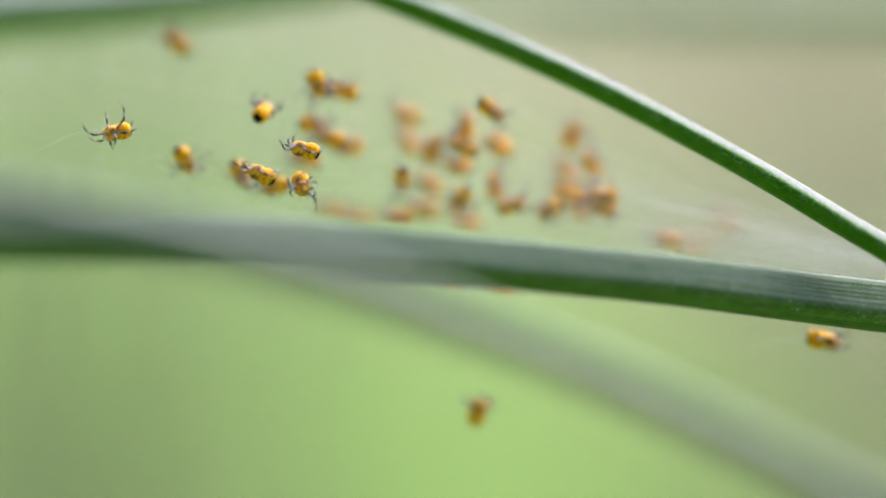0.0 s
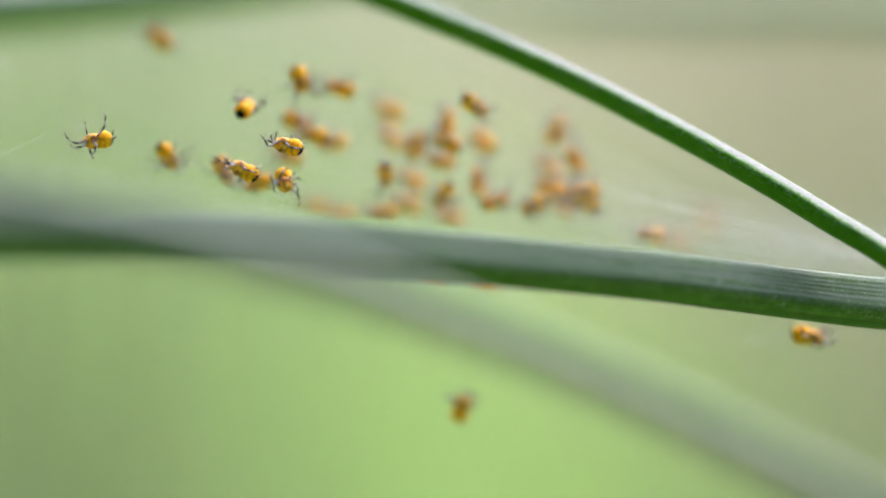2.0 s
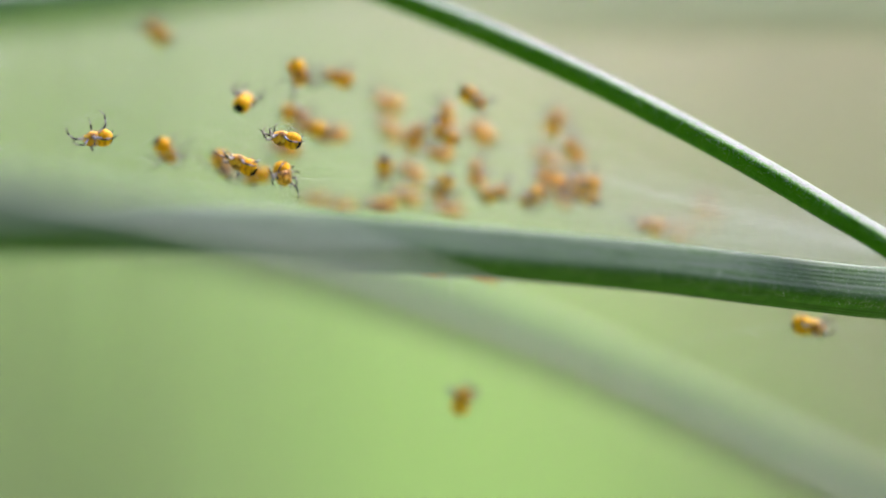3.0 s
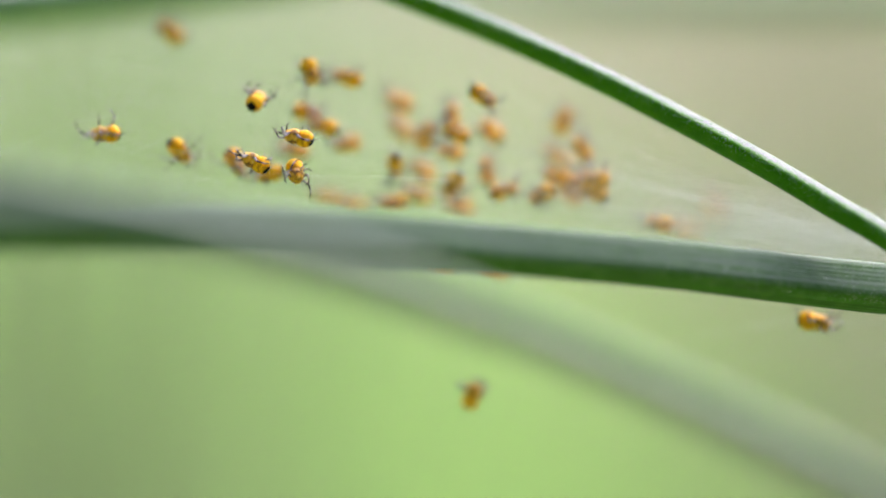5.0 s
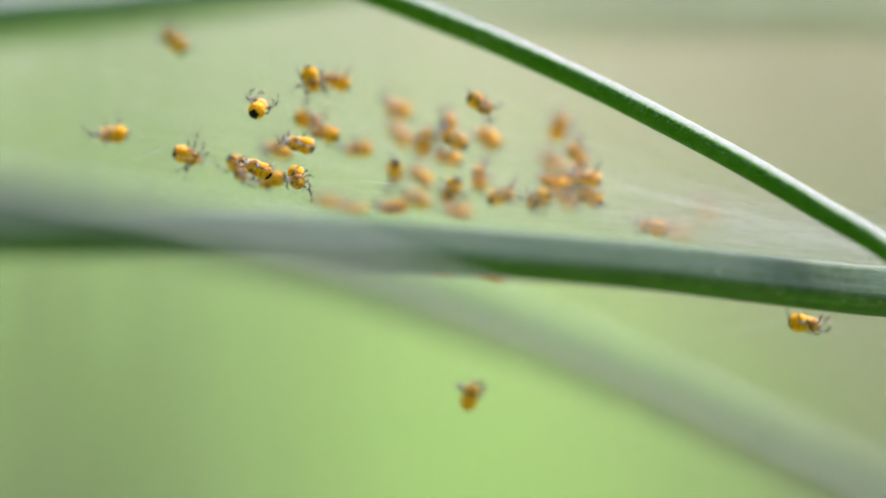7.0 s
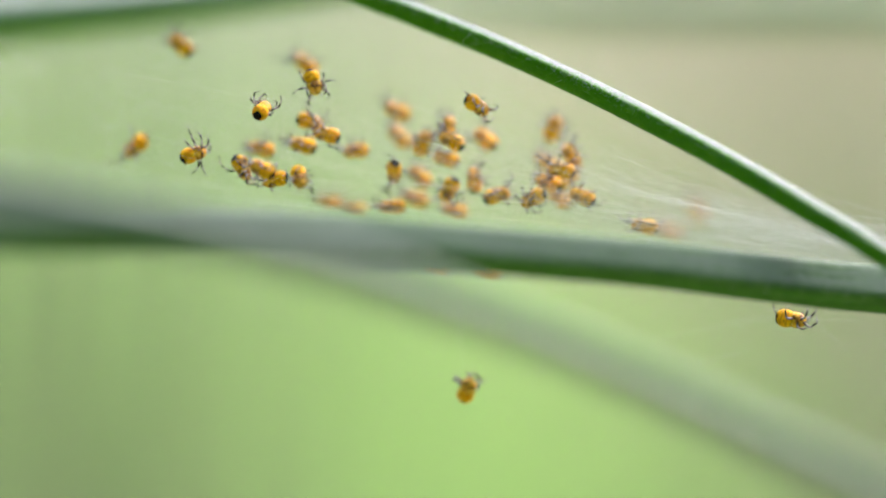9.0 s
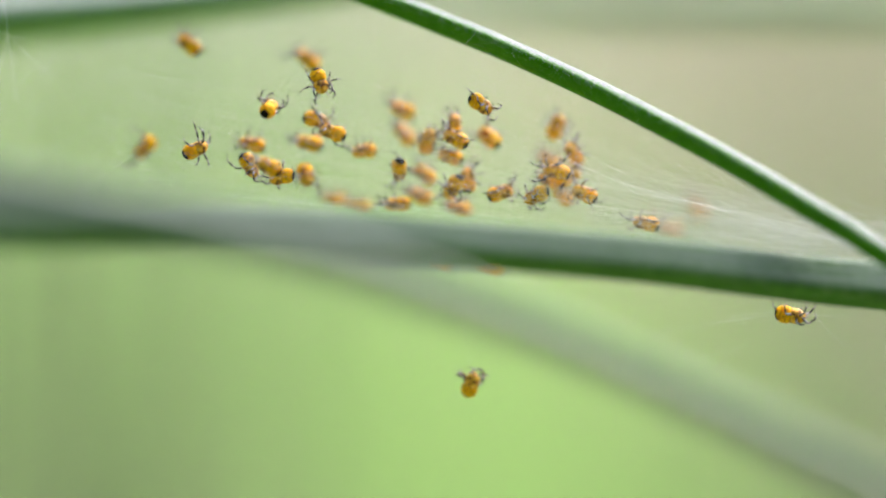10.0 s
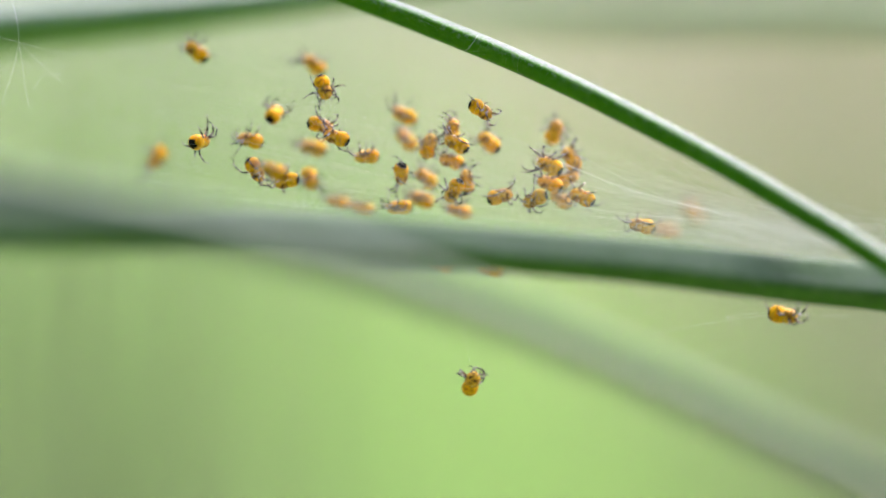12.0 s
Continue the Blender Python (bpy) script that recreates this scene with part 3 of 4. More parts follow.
def spiderling(x, y, z, heading, rise, roll, size, doing="hanging from silk", feet=()):
    """feet: where some feet hold the silk, in the web's plane (along, behind, up) and millimetres from the body; the rest stand as at ease."""
    ob = new("spiderling")
    where = stance(x, y, z, heading, rise, roll)
    ob.matrix_basis = where @ Matrix.Scale(size, 4)
    tagged(ob, "tiny yellow-orange spiderling with black rear, " + doing, "spider", "spiderlings in the web")
    for name, me in (("abdomen", M_ABDOMEN), ("head", M_BODY)):
        p = new(name, me)
        p.parent = ob
        if name == "abdomen":
            q = new("rear_patch", M_PATCH)
            q.parent = p
            tagged(q, "black rear patch")
        else:
            for s in (-1, 1):
                for sx, sy, sz in ((0.640, 0.055, 0.09), (0.60, 0.13, 0.10)):
                    q = new("eye", M_EYE)
                    q.parent = p
                    q.location = (sx * MM, s * sy * MM, sz * MM)
                q = new("jaw", M_JAW)
                q.parent = p
                q.matrix_basis = pose(0.52 * MM, s * 0.075 * MM, -0.17 * MM, 0, -20, 0)
                q = new("feeler", M_PALP)
                q.parent = p
                q.matrix_basis = pose(0.47 * MM, s * 0.16 * MM, -0.12 * MM, 0, 0, s * 14)
    legs = {}
    for pair in range(4):
        for side in (-1, 1):
            rx, ry = REST[pair]
            legs[pair, side] = Vector((rx + luck.uniform(-0.22, 0.22), side * (ry + luck.uniform(-0.2, 0.15)), luck.uniform(-1.05, -0.60)))
    back = (LEAN.inverted() @ where).to_3x3().inverted()
    held = [back @ Vector(f) / size for f in feet]
    pairs = sorted((((t - legs[k]).length, i, k) for i, t in enumerate(held) for k in legs), key=lambda c: c[0])
    used, given = set(), set()
    for _, i, k in pairs:
        if i not in used and k not in given:
            used.add(i), given.add(k)
            legs[k] = held[i]
    for (pair, side), foot in legs.items():
        hip = Vector((HIPS[pair][0], side * HIPS[pair][1], -0.10))
        way = foot - hip
        length = min(max(way.length * 1.22, 0.75 * LENGTHS[pair]), LENGTHS[pair] * 1.25)
        chord = min(way.length, length * 0.985)
        along = way.normalized()
        bulge = Vector((0.25 * (1, 0.5, -0.3, -1)[pair], side * 0.55, 0.85))
        bulge = (bulge - along * bulge.dot(along)).normalized()
        base = Matrix((along, bulge.cross(along), bulge)).transposed().to_4x4()
        p = new("leg", leg_mesh(chord, length))
        p.parent = ob
        p.matrix_basis = leg_pose(hip * MM, base, side)
        GAIT[p.name] = (hip * MM, base, side, pair)
    return ob


spiderling(-0.01404, 0.01571, 0.40781, 144, -0, -36, 1.06, "apart from the rest", feet=((-0.76, -0.2, 0.64), (-0.39, 0.3, 0.97), (0.1, 0, 1.1), (0.8, 0.3, 0.84), (1.3, -0.2, -0.39)))
spiderling(-0.00651, 0.00883, 0.40685, -72, 21, -12, 1.06, feet=((-0.78, -0.1, 0.8), (-1.17, -0.3, -0.63), (-0.09, -0.5, -0.99), (0.46, 0.2, 0.64), (1.31, 0.1, 0.12), (0.49, -0.3, -0.69)))
spiderling(-0.00925, 0.00580, 0.40598, 50, -63, 177, 1.06, feet=((-0.64, -0.3, 0.79), (-0.16, 0.2, 1.02), (0.97, -0.1, 0.79), (0.26, 0.4, 0.7), (0.58, 0.4, 0.5), (0.04, 0.5, 0.66)))
spiderling(-0.00672, 0.01064, 0.40433, -21, -0, 64, 1.06, feet=((-0.04, -0.4, 0.73), (0.77, 0.2, 0.6), (0.48, 0.5, 0.56), (1.04, -0.3, 0.2), (1.23, 0.2, -0.09)))
spiderling(-0.00587, 0.00941, 0.40387, 168, -0, -56, 1.06, feet=((-1.11, -0.4, -0.09), (-0.85, 0.3, 0.36), (0.19, 0.4, 0.59), (0.75, 0.3, 0.36), (1.11, -0.5, -0.62), (-0.13, -0.2, 0.59)))
spiderling(-0.00706, 0.00130, 0.40489, 172, -0, -68, 1.06, feet=((-1.34, -0.4, 0.55), (-1.01, 0.3, 0.7), (-0.36, 0.45, 0.85), (0.49, 0.45, 0.7), (1.05, -0.45, -0.1), (-0.66, -0.3, 0.61), (0.96, 0.3, 0.29)))
spiderling(-0.01045, 0.00787, 0.40229, -66, -0, 57, 1.06, feet=((-1.29, -0.3, 0.77), (-0.51, -0.5, 0.8), (-0.38, -0.5, -0.62), (0.33, -0.3, -0.92), (0.72, -0.1, -0.43)))
spiderling(-0.00931, 0.00252, 0.40338, 158, -0, -61, 1.06, feet=((-1.46, -0.2, 0.73), (-0.96, -0.4, 0.88), (-0.63, 0.4, 0.7), (0.52, 0.4, 0.58), (0.88, 0.2, 0.31), (0.85, -0.5, -0.1), (-0.28, -0.6, -0.51)))
spiderling(-0.00872, 0.00735, 0.40174, -162, -0, -57, 1.01, feet=((-1.01, -0.4, 0.16), (-0.04, -0.5, -0.42), (0.61, 0.2, 0.65)))
spiderling(-0.00724, 0.00262, 0.40278, -76, 48, -8, 1.06, feet=((-0.59, -0.1, 0.44), (-0.56, -0.3, -0.27), (-0.38, -0.5, -0.62), (0.27, 0.2, 0.68), (0.6, 0.1, 0.35), (0.87, -0.1, 0.03), (0.51, -0.4, -0.68)))
spiderling(-0.00199, 0.01566, 0.40393, 162, -0, -115, 1.06)
spiderling(-0.00187, 0.01626, 0.40237, 138, -0, -121, 1.06)
spiderling(-0.00050, 0.01161, 0.40290, 73, -0, -178, 1.06, feet=((0.28, -0.2, 0.57), (-0.31, 0.2, 0.57), (0.51, 0.1, -0.15), (-0.57, 0.1, -0.15)))
spiderling(-0.00213, 0.00979, 0.40158, -81, -35, -60, 1.01, feet=((-0.66, -0.3, 1.06), (-0.56, 0.1, 0.28), (0.58, 0.1, -0.05), (0.32, -0.1, -0.57)))
spiderling(-0.00074, 0.01390, 0.40052, 145, -0, -148, 1.01)
spiderling(-0.00105, 0.01407, 0.39921, 164, -0, -115, 1.06)
spiderling(-0.00232, 0.01096, 0.39937, -173, -0, -114, 1.06, feet=((-0.49, -0.5, 0.81), (-1.24, -0.5, 0.25), (-0.82, 0.2, 0.58)))
spiderling(0.00104, 0.00955, 0.40342, 155, -0, -43, 1.06, feet=((1.18, -0.3, -0.14), (0.95, -0.5, -0.53), (-0.68, 0.2, 0.51), (-0.85, -0.3, -0.3), (-0.23, 0.4, 0.78), (0.49, 0.3, 0.58)))
spiderling(0.00073, 0.01186, 0.40191, 171, -0, -56, 1.01)
spiderling(0.00088, 0.00937, 0.40063, -120, -0, -7, 1.06, feet=((-0.9, 0.2, 0.46), (-0.71, -0.2, -0.26), (1.32, -0.1, 0.23), (0.93, -0.3, -0.36), (-0.48, 0.2, 0.88), (0.4, -0.3, -0.75)))
spiderling(0.00295, 0.01346, 0.40271, 137, -0, -3, 1.06)
spiderling(0.00117, 0.01436, 0.39843, 165, -0, -115, 1.06)
spiderling(0.00253, 0.00896, 0.40545, -41, -0, 61, 1.06, feet=((-0.95, -0.2, 1.06), (0.97, -0.2, -0.57), (0.84, 0.2, 0.08), (0.45, 0.4, 0.47), (0.09, 0.5, 0.63), (-0.23, -0.6, 0.57), (0.52, -0.4, -0.67)))
spiderling(0.00680, 0.01450, 0.40307, 68, -0, -172, 1.06, feet=((1.19, 0.1, -0.03), (-0.7, 0.1, 0.5), (0.63, 0.2, 0.7), (-1.03, 0.2, 0.04)))
spiderling(0.00360, 0.00924, 0.40036, 11, -0, 56, 1.06, feet=((-1.26, -0.4, 0.07), (-0.44, -0.5, 0.43), (0.34, 0.2, 0.62), (0.83, -0.3, 0.36), (0.64, -0.4, -0.26), (-0.05, 0.4, 0.49)))
spiderling(0.00550, 0.00825, 0.40035, -150, -0, -50, 1.06, feet=((-0.88, -0.3, 0.25), (-0.56, -0.1, 0.64), (-0, 0.1, 0.81), (0.74, 0.2, 0.61), (0.87, -0.3, 0.03), (0.55, -0.5, -0.62), (-0.49, -0.6, -0.4), (0.16, -0.7, 0.42)))
spiderling(0.00823, 0.00840, 0.40044, 160, -0, -44, 1.06, feet=((0.55, -0.4, -1), (1.39, 0.1, -0.15), (0.81, 0.2, 0.34), (0.02, 0.3, 0.6), (-0.79, -0.1, 0.11), (-0.37, -0.4, -0.57)))
spiderling(0.00639, 0.00980, 0.40095, 163, -0, -48, 1.06, feet=((1.19, 0.1, -0.26), (-0.71, 0.2, 0.55), (-0.05, 0.3, 0.65)))
spiderling(0.01165, 0.00809, 0.39878, 173, -0, -70, 1.06, feet=((-1.49, -0.3, 0.69), (-0.55, 0.3, 0.82), (-0.94, -0.5, 0.01), (-0.84, -0.4, -0.28), (1.37, -0.3, 0.53), (0.43, 0.4, 0.89), (-0.16, -0.3, 0.76)))
spiderling(0.01336, 0.01944, 0.39597, 175, -0, -114, 1.06, "apart from the rest")
spiderling(0.01969, 0.00460, 0.39419, -16, -0, 104, 1.2, "clinging below the leaf", feet=((-1.06, -0.5, 0.9), (-0.19, -0.6, 0.81), (0.78, -0.6, 0.84), (1.29, -0.4, 0.23), (0.81, -0.6, -0.45), (0.55, 0.3, 0.42), (-0.58, 0.2, 0.71)))
spiderling(0.00181, 0.00764, 0.38970, 70, 28, 172, 1.11, "hanging alone below", feet=((-0.93, -0.2, 0.51), (-0.64, -0.3, 0.83), (-0.15, -0.2, 1), (0.34, -0.3, 0.87), (1.02, -0.2, 0.38), (0.76, 0.3, 0.74), (0.43, -0.6, 0.45), (-0.48, -0.5, 0.32)))
spiderling(-0.00454, 0.01707, 0.39799, 170, 0, -60, 1.01)
spiderling(-0.00595, 0.01807, 0.39820, 170, 0, -60, 0.95)
spiderling(0.00772, 0.01232, 0.40192, 120, -0, -43, 1.06)
spiderling(0.00706, 0.01269, 0.39944, 150, 0, -90, 1.01)
spiderling(0.01511, 0.02413, 0.39617, 131, -0, -124, 1.06)
spiderling(0.00295, 0.01447, 0.39499, 170, 0, -80, 1.06)
spiderling(0.00000, 0.01453, 0.39524, 175, 0, -80, 1.06)
spiderling(0.00642, 0.01631, 0.40070, 150, 0, -60, 1.01)
wanderer = spiderling(-0.01662, 0.00123, 0.40581, 198, 15, -95, 1.06, "walking alone on silk", feet=((-1.7, -0.2, 0.52), (-1.36, -0.5, -0.25), (-0.55, 0.2, 1.07), (0.08, 0, 1.59), (0.86, 0.3, 0.61), (1.26, -0.2, 0.35), (-0.23, -0.6, -0.8), (0, -0.5, -0.8)))
turner = spiderling(-0.01365, 0.00859, 0.40386, 0, -52, 75, 1.06, "turning about on silk", feet=((0.39, -0.2, 1.72), (0.39, 0.2, 1.23), (-1.1, 0.1, 0.12), (-0.29, -0.4, -0.92), (0.56, 0, -1.31), (0.78, 0.3, 0.94)))
climber = spiderling(-0.00728, 0.01855, 0.40645, 145, 0, -80, 1.06, "climbing along silk", feet=((-2.07, 0.2, 0.53), (-1.64, -0.1, 0.06), (-0.8, 0.3, 1.0), (-0.2, 0.3, 0.96)))
follower = spiderling(-0.01089, 0.01214, 0.40323, 172, 0, -80, 1.06, "walking along silk", feet=((-1.28, -0.1, -0.07), (-0.99, 0.2, 0.52), (-0.56, 0.4, 0.68), (-0.17, 0.2, 0.81), (0.75, 0.2, 0.45), (-1.12, -0.3, -1.09)))
stroller = spiderling(-0.00417, 0.01153, 0.40231, 190, 10, -90, 1.01, "walking along silk")
returner = spiderling(0.00163, 0.01084, 0.40095, 100, 0, -60, 1.01, "walking along silk")
scrambler = spiderling(0.00640, 0.00866, 0.40226, 158, 0, -40, 1.06, "climbing over its neighbours", feet=((-1.22, 0.1, 1.22), (-1.71, -0.2, 0.08), (-2.1, -0.4, -0.57), (-0.21, 0.2, 1.02), (-0.89, -0.5, 0.37)))
lingerer = spiderling(0.00751, 0.01163, 0.40086, 20, 0, 60, 1.01)
topmost = spiderling(0.00086, 0.01223, 0.40365, 80, 0, 60, 1.01)


# ---------------------------------------------------------------- web
def silk(bm, a, b, r, sag, steps=10, rng=luck):
    a, b = Vector(a), Vector(b)
    ring = []
    wob = Vector((rng.uniform(-1, 1), rng.uniform(-1, 1), rng.uniform(-1, 1))) * sag * 0.5
    for i in range(steps + 1):
        u = i / steps
        c = a.lerp(b, u) + (Vector((0, 0, -sag)) + wob) * (4 * u * (1 - u))
        ring.append((*c, r))
    tube(bm, ring, 3, cap=False)


web = tagged(new("spider_web"), "loose tangle of fine white silk between sedge leaves", "web")


def at(x, y, z):
    """A place in the web's plane: along, behind and up, in millimetres."""
    return (LEAN @ Vector((x, y, z))) * MM + Vector((0, 0, 0.4))


def strand(radius, *places):
    """One visible thread through places of the web, in millimetres."""
    bm = bmesh.new()
    line = smooth_path([(*at(*p), radius) for p in places], 8)
    tube(bm, [tuple(r) for r in line], 4, cap=False)
    part("thread", bm, SILK, web)


strand(0.0000150, (6.83, 8.00, 4.25), (11.21, 8.00, 2.48), (17.01, 7.20, 0.89), (23.27, 4.00, -0.95), (25.03, 0.80, -1.67))
strand(0.0000110, (7.32, 8.40, 3.11), (10.88, 8.00, 2.26), (15.39, 7.20, 1.39), (20.76, 4.80, -0.03), (24.71, 1.60, -1.44))
strand(0.0000100, (5.35, 8.40, 2.15), (9.25, 8.40, 1.40), (13.14, 8.00, 0.93), (17.94, 6.40, 0.39), (23.22, 3.20, -1.14))
strand(0.0000070, (6.04, 8.80, 5.57), (8.94, 8.00, 4.07), (13.12, 7.20, 2.07), (20.06, 4.00, -0.28))
strand(0.0000040, (1.36, 8.00, 10.33), (1.92, 7.60, 10.89), (2.35, 7.60, 11.48))
strand(0.0000040, (3.79, 7.60, 9.64), (4.28, 7.60, 10.29), (4.77, 7.60, 10.54))
strand(0.0000070, (-25.19, 10.40, 7.72), (-24.12, 9.60, 11.45), (-24.64, 9.60, 14.56))
strand(0.0000070, (-24.12, 9.60, 11.45), (-23.90, 9.60, 9.98), (-23.60, 9.60, 7.69))
strand(0.0000060, (-24.12, 9.60, 11.45), (-22.98, 9.60, 10.29), (-21.57, 10.40, 8.99))
strand(0.0000060, (-23.33, 9.60, 8.66), (-22.67, 9.60, 9.47), (-21.73, 10.40, 9.55))
strand(0.0000050, (-25.91, 9.60, 11.96), (-24.12, 9.60, 11.45), (-21.16, 12.00, 10.84), (-14.61, 12.80, 11.29))
strand(0.0000040, (14.52, 8.00, -7.12), (15.99, 8.00, -6.81), (17.36, 8.00, -6.37))
strand(0.0000040, (16.34, 8.00, -4.79), (18.94, 8.00, -4.56))
strand(0.0000040, (20.57, 8.00, -4.19), (21.70, 8.00, -5.50), (22.83, 8.00, -6.55))
strand(0.0000040, (12.13, 8.80, -5.74), (18.29, 8.00, -4.81), (23.29, 4.80, -4.82))
strand(0.0000040, (-6.86, 0.00, 3.04), (-4.15, 1.60, 3.03), (-0.70, 4.80, 2.85), (3.41, 8.80, 2.62))
strand(0.0000040, (-1.55, 0.80, 2.56), (-1.32, 0.80, 2.62), (-1.15, 0.80, 2.73))
strand(0.0000040, (-22.87, -3.20, 4.01), (-20.65, -2.40, 4.93), (-18.69, -1.60, 5.80), (-16.77, 0.00, 6.20))
strand(0.0000040, (-22.98, -1.60, 7.75), (-21.98, -1.60, 6.89), (-22.26, -1.60, 5.17))
strand(0.0000040, (-15.69, 1.60, 4.36), (-14.54, 1.60, 4.79), (-13.99, 2.40, 5.17))
strand(0.0000035, (1.68, 9.60, -7.28), (1.36, 4.80, -4.60), (1.19, -4.80, -1.65))
strand(0.0000035, (-18.08, 3.20, 9.30), (-13.27, 6.40, 8.51), (-9.42, 4.40, 7.59))
strand(0.0000035, (-13.95, 12.80, 11.28), (-9.59, 9.60, 9.50), (-6.94, 7.20, 8.77))
strand(0.0000035, (-5.69, 8.40, 6.01), (-2.44, 9.60, 5.51), (1.15, 8.80, 5.46))
strand(0.0000050, (9.00, 2.65, 1.96), (9.18, 2.68, 1.81), (9.29, 2.74, 1.54))
strand(0.0000060, (-14.60, 3.70, 4.24), (-14.39, 3.73, 4.09), (-14.13, 3.74, 4.03))
strand(0.0000050, (17.09, 4.16, -5.14), (16.79, 4.16, -5.13), (16.53, 4.09, -4.83))
strand(0.0000050, (-3.78, 2.41, 3.09), (-0.23, 2.46, 2.87), (0.95, 2.46, 2.83))
strand(0.0000045, (0.07, 2.35, 3.37), (3.32, 2.52, 2.57), (5.68, 2.63, 2.05), (7.16, 2.69, 1.80))
strand(0.0000045, (6.41, 5.50, 3.93), (7.19, 5.52, 3.86), (8.12, 5.55, 3.70))


def knot(x, y, z, size):
    """A small bright knot where threads of the web meet."""
    c = at(x, y, z)
    bm = blob([v / MM for v in c], (size, size, size * 0.8), 6, 8)
    part("silk_knot", bm, SILK, web, "bright knot of silk")


knot(-2.60, 1.32, 8.23, 0.035)
knot(6.75, 2.55, 2.45, 0.040)
knot(15.78, 3.09, -0.10, 0.045)
knot(16.61, 9.93, -4.87, 0.040)
knot(-4.41, 7.31, 7.43, 0.025)
knot(17.09, 2.99, 0.37, 0.030)
bm = bmesh.new()
r2 = random.Random(21)
for _ in range(950):
    a = at(r2.uniform(20, 29), r2.uniform(0, 8), r2.uniform(-3.5, 0.5) - 0.1)
    x = r2.uniform(-20, 16)
    b = at(x, r2.uniform(2, 18), r2.uniform(-1, 5 + 0.25 * (16 - x) * 0.6) + r2.gauss(0, 0.8))
    silk(bm, a, b, 0.0000014, r2.uniform(0, 0.0006), 8, r2)
for _ in range(220):
    a = at(r2.uniform(-26, 12), r2.uniform(0, 16), r2.uniform(-1, 12))
    b = at(a[0] * 1000 + r2.uniform(-9, 9), r2.uniform(0, 16), r2.uniform(-1, 12))
    silk(bm, a, b, 0.0000013, r2.uniform(0, 0.0004), 8, r2)
fine = part("fine_silk", bm, SILK, web)
fine["kind"] = "stuff"

# a tiny mote added as focus target: it drifts back through the web and the lens follows it
bm = blob((0, 0, 0), (0.02, 0.014, 0.012), 6, 8)
mote = tagged(new("silk_mote", mesh_of("silk_mote", bm, SILK)), "tiny white drifting mote added as focus target", "silk mote")
open_iris(mote)


# ---------------------------------------------------------------- what moves
def step_legs(ob, start, end, pace, reach):
    """The legs of a walking spiderling swing and lift in turn between start and end."""
    for leg in [c for c in ob.children if c.name in GAIT]:
        hip, base, side, pair = GAIT[leg.name]
        phase = pair * 0.5 + (0.5 if side > 0 else 0) + 0.13 * pair
        rows = []
        for k in range(31):
            t = 0.4 * k
            on = max(0.0, min(1.0, (t - start) / 0.8, (end - t) / 0.8)) if start < t < end else 0.0
            if start <= 0 and t < 1:
                on = min(1.0, 0.25 + t)
            if end >= 12 and t > 11:
                on = max(0.15, 12 - t)
            w = 2 * math.pi * (t * pace + phase)
            rows.append((t, leg_pose(hip, base, side, on * reach * math.sin(w), on * reach * 0.7 * math.cos(w))))
        walk(leg, rows)


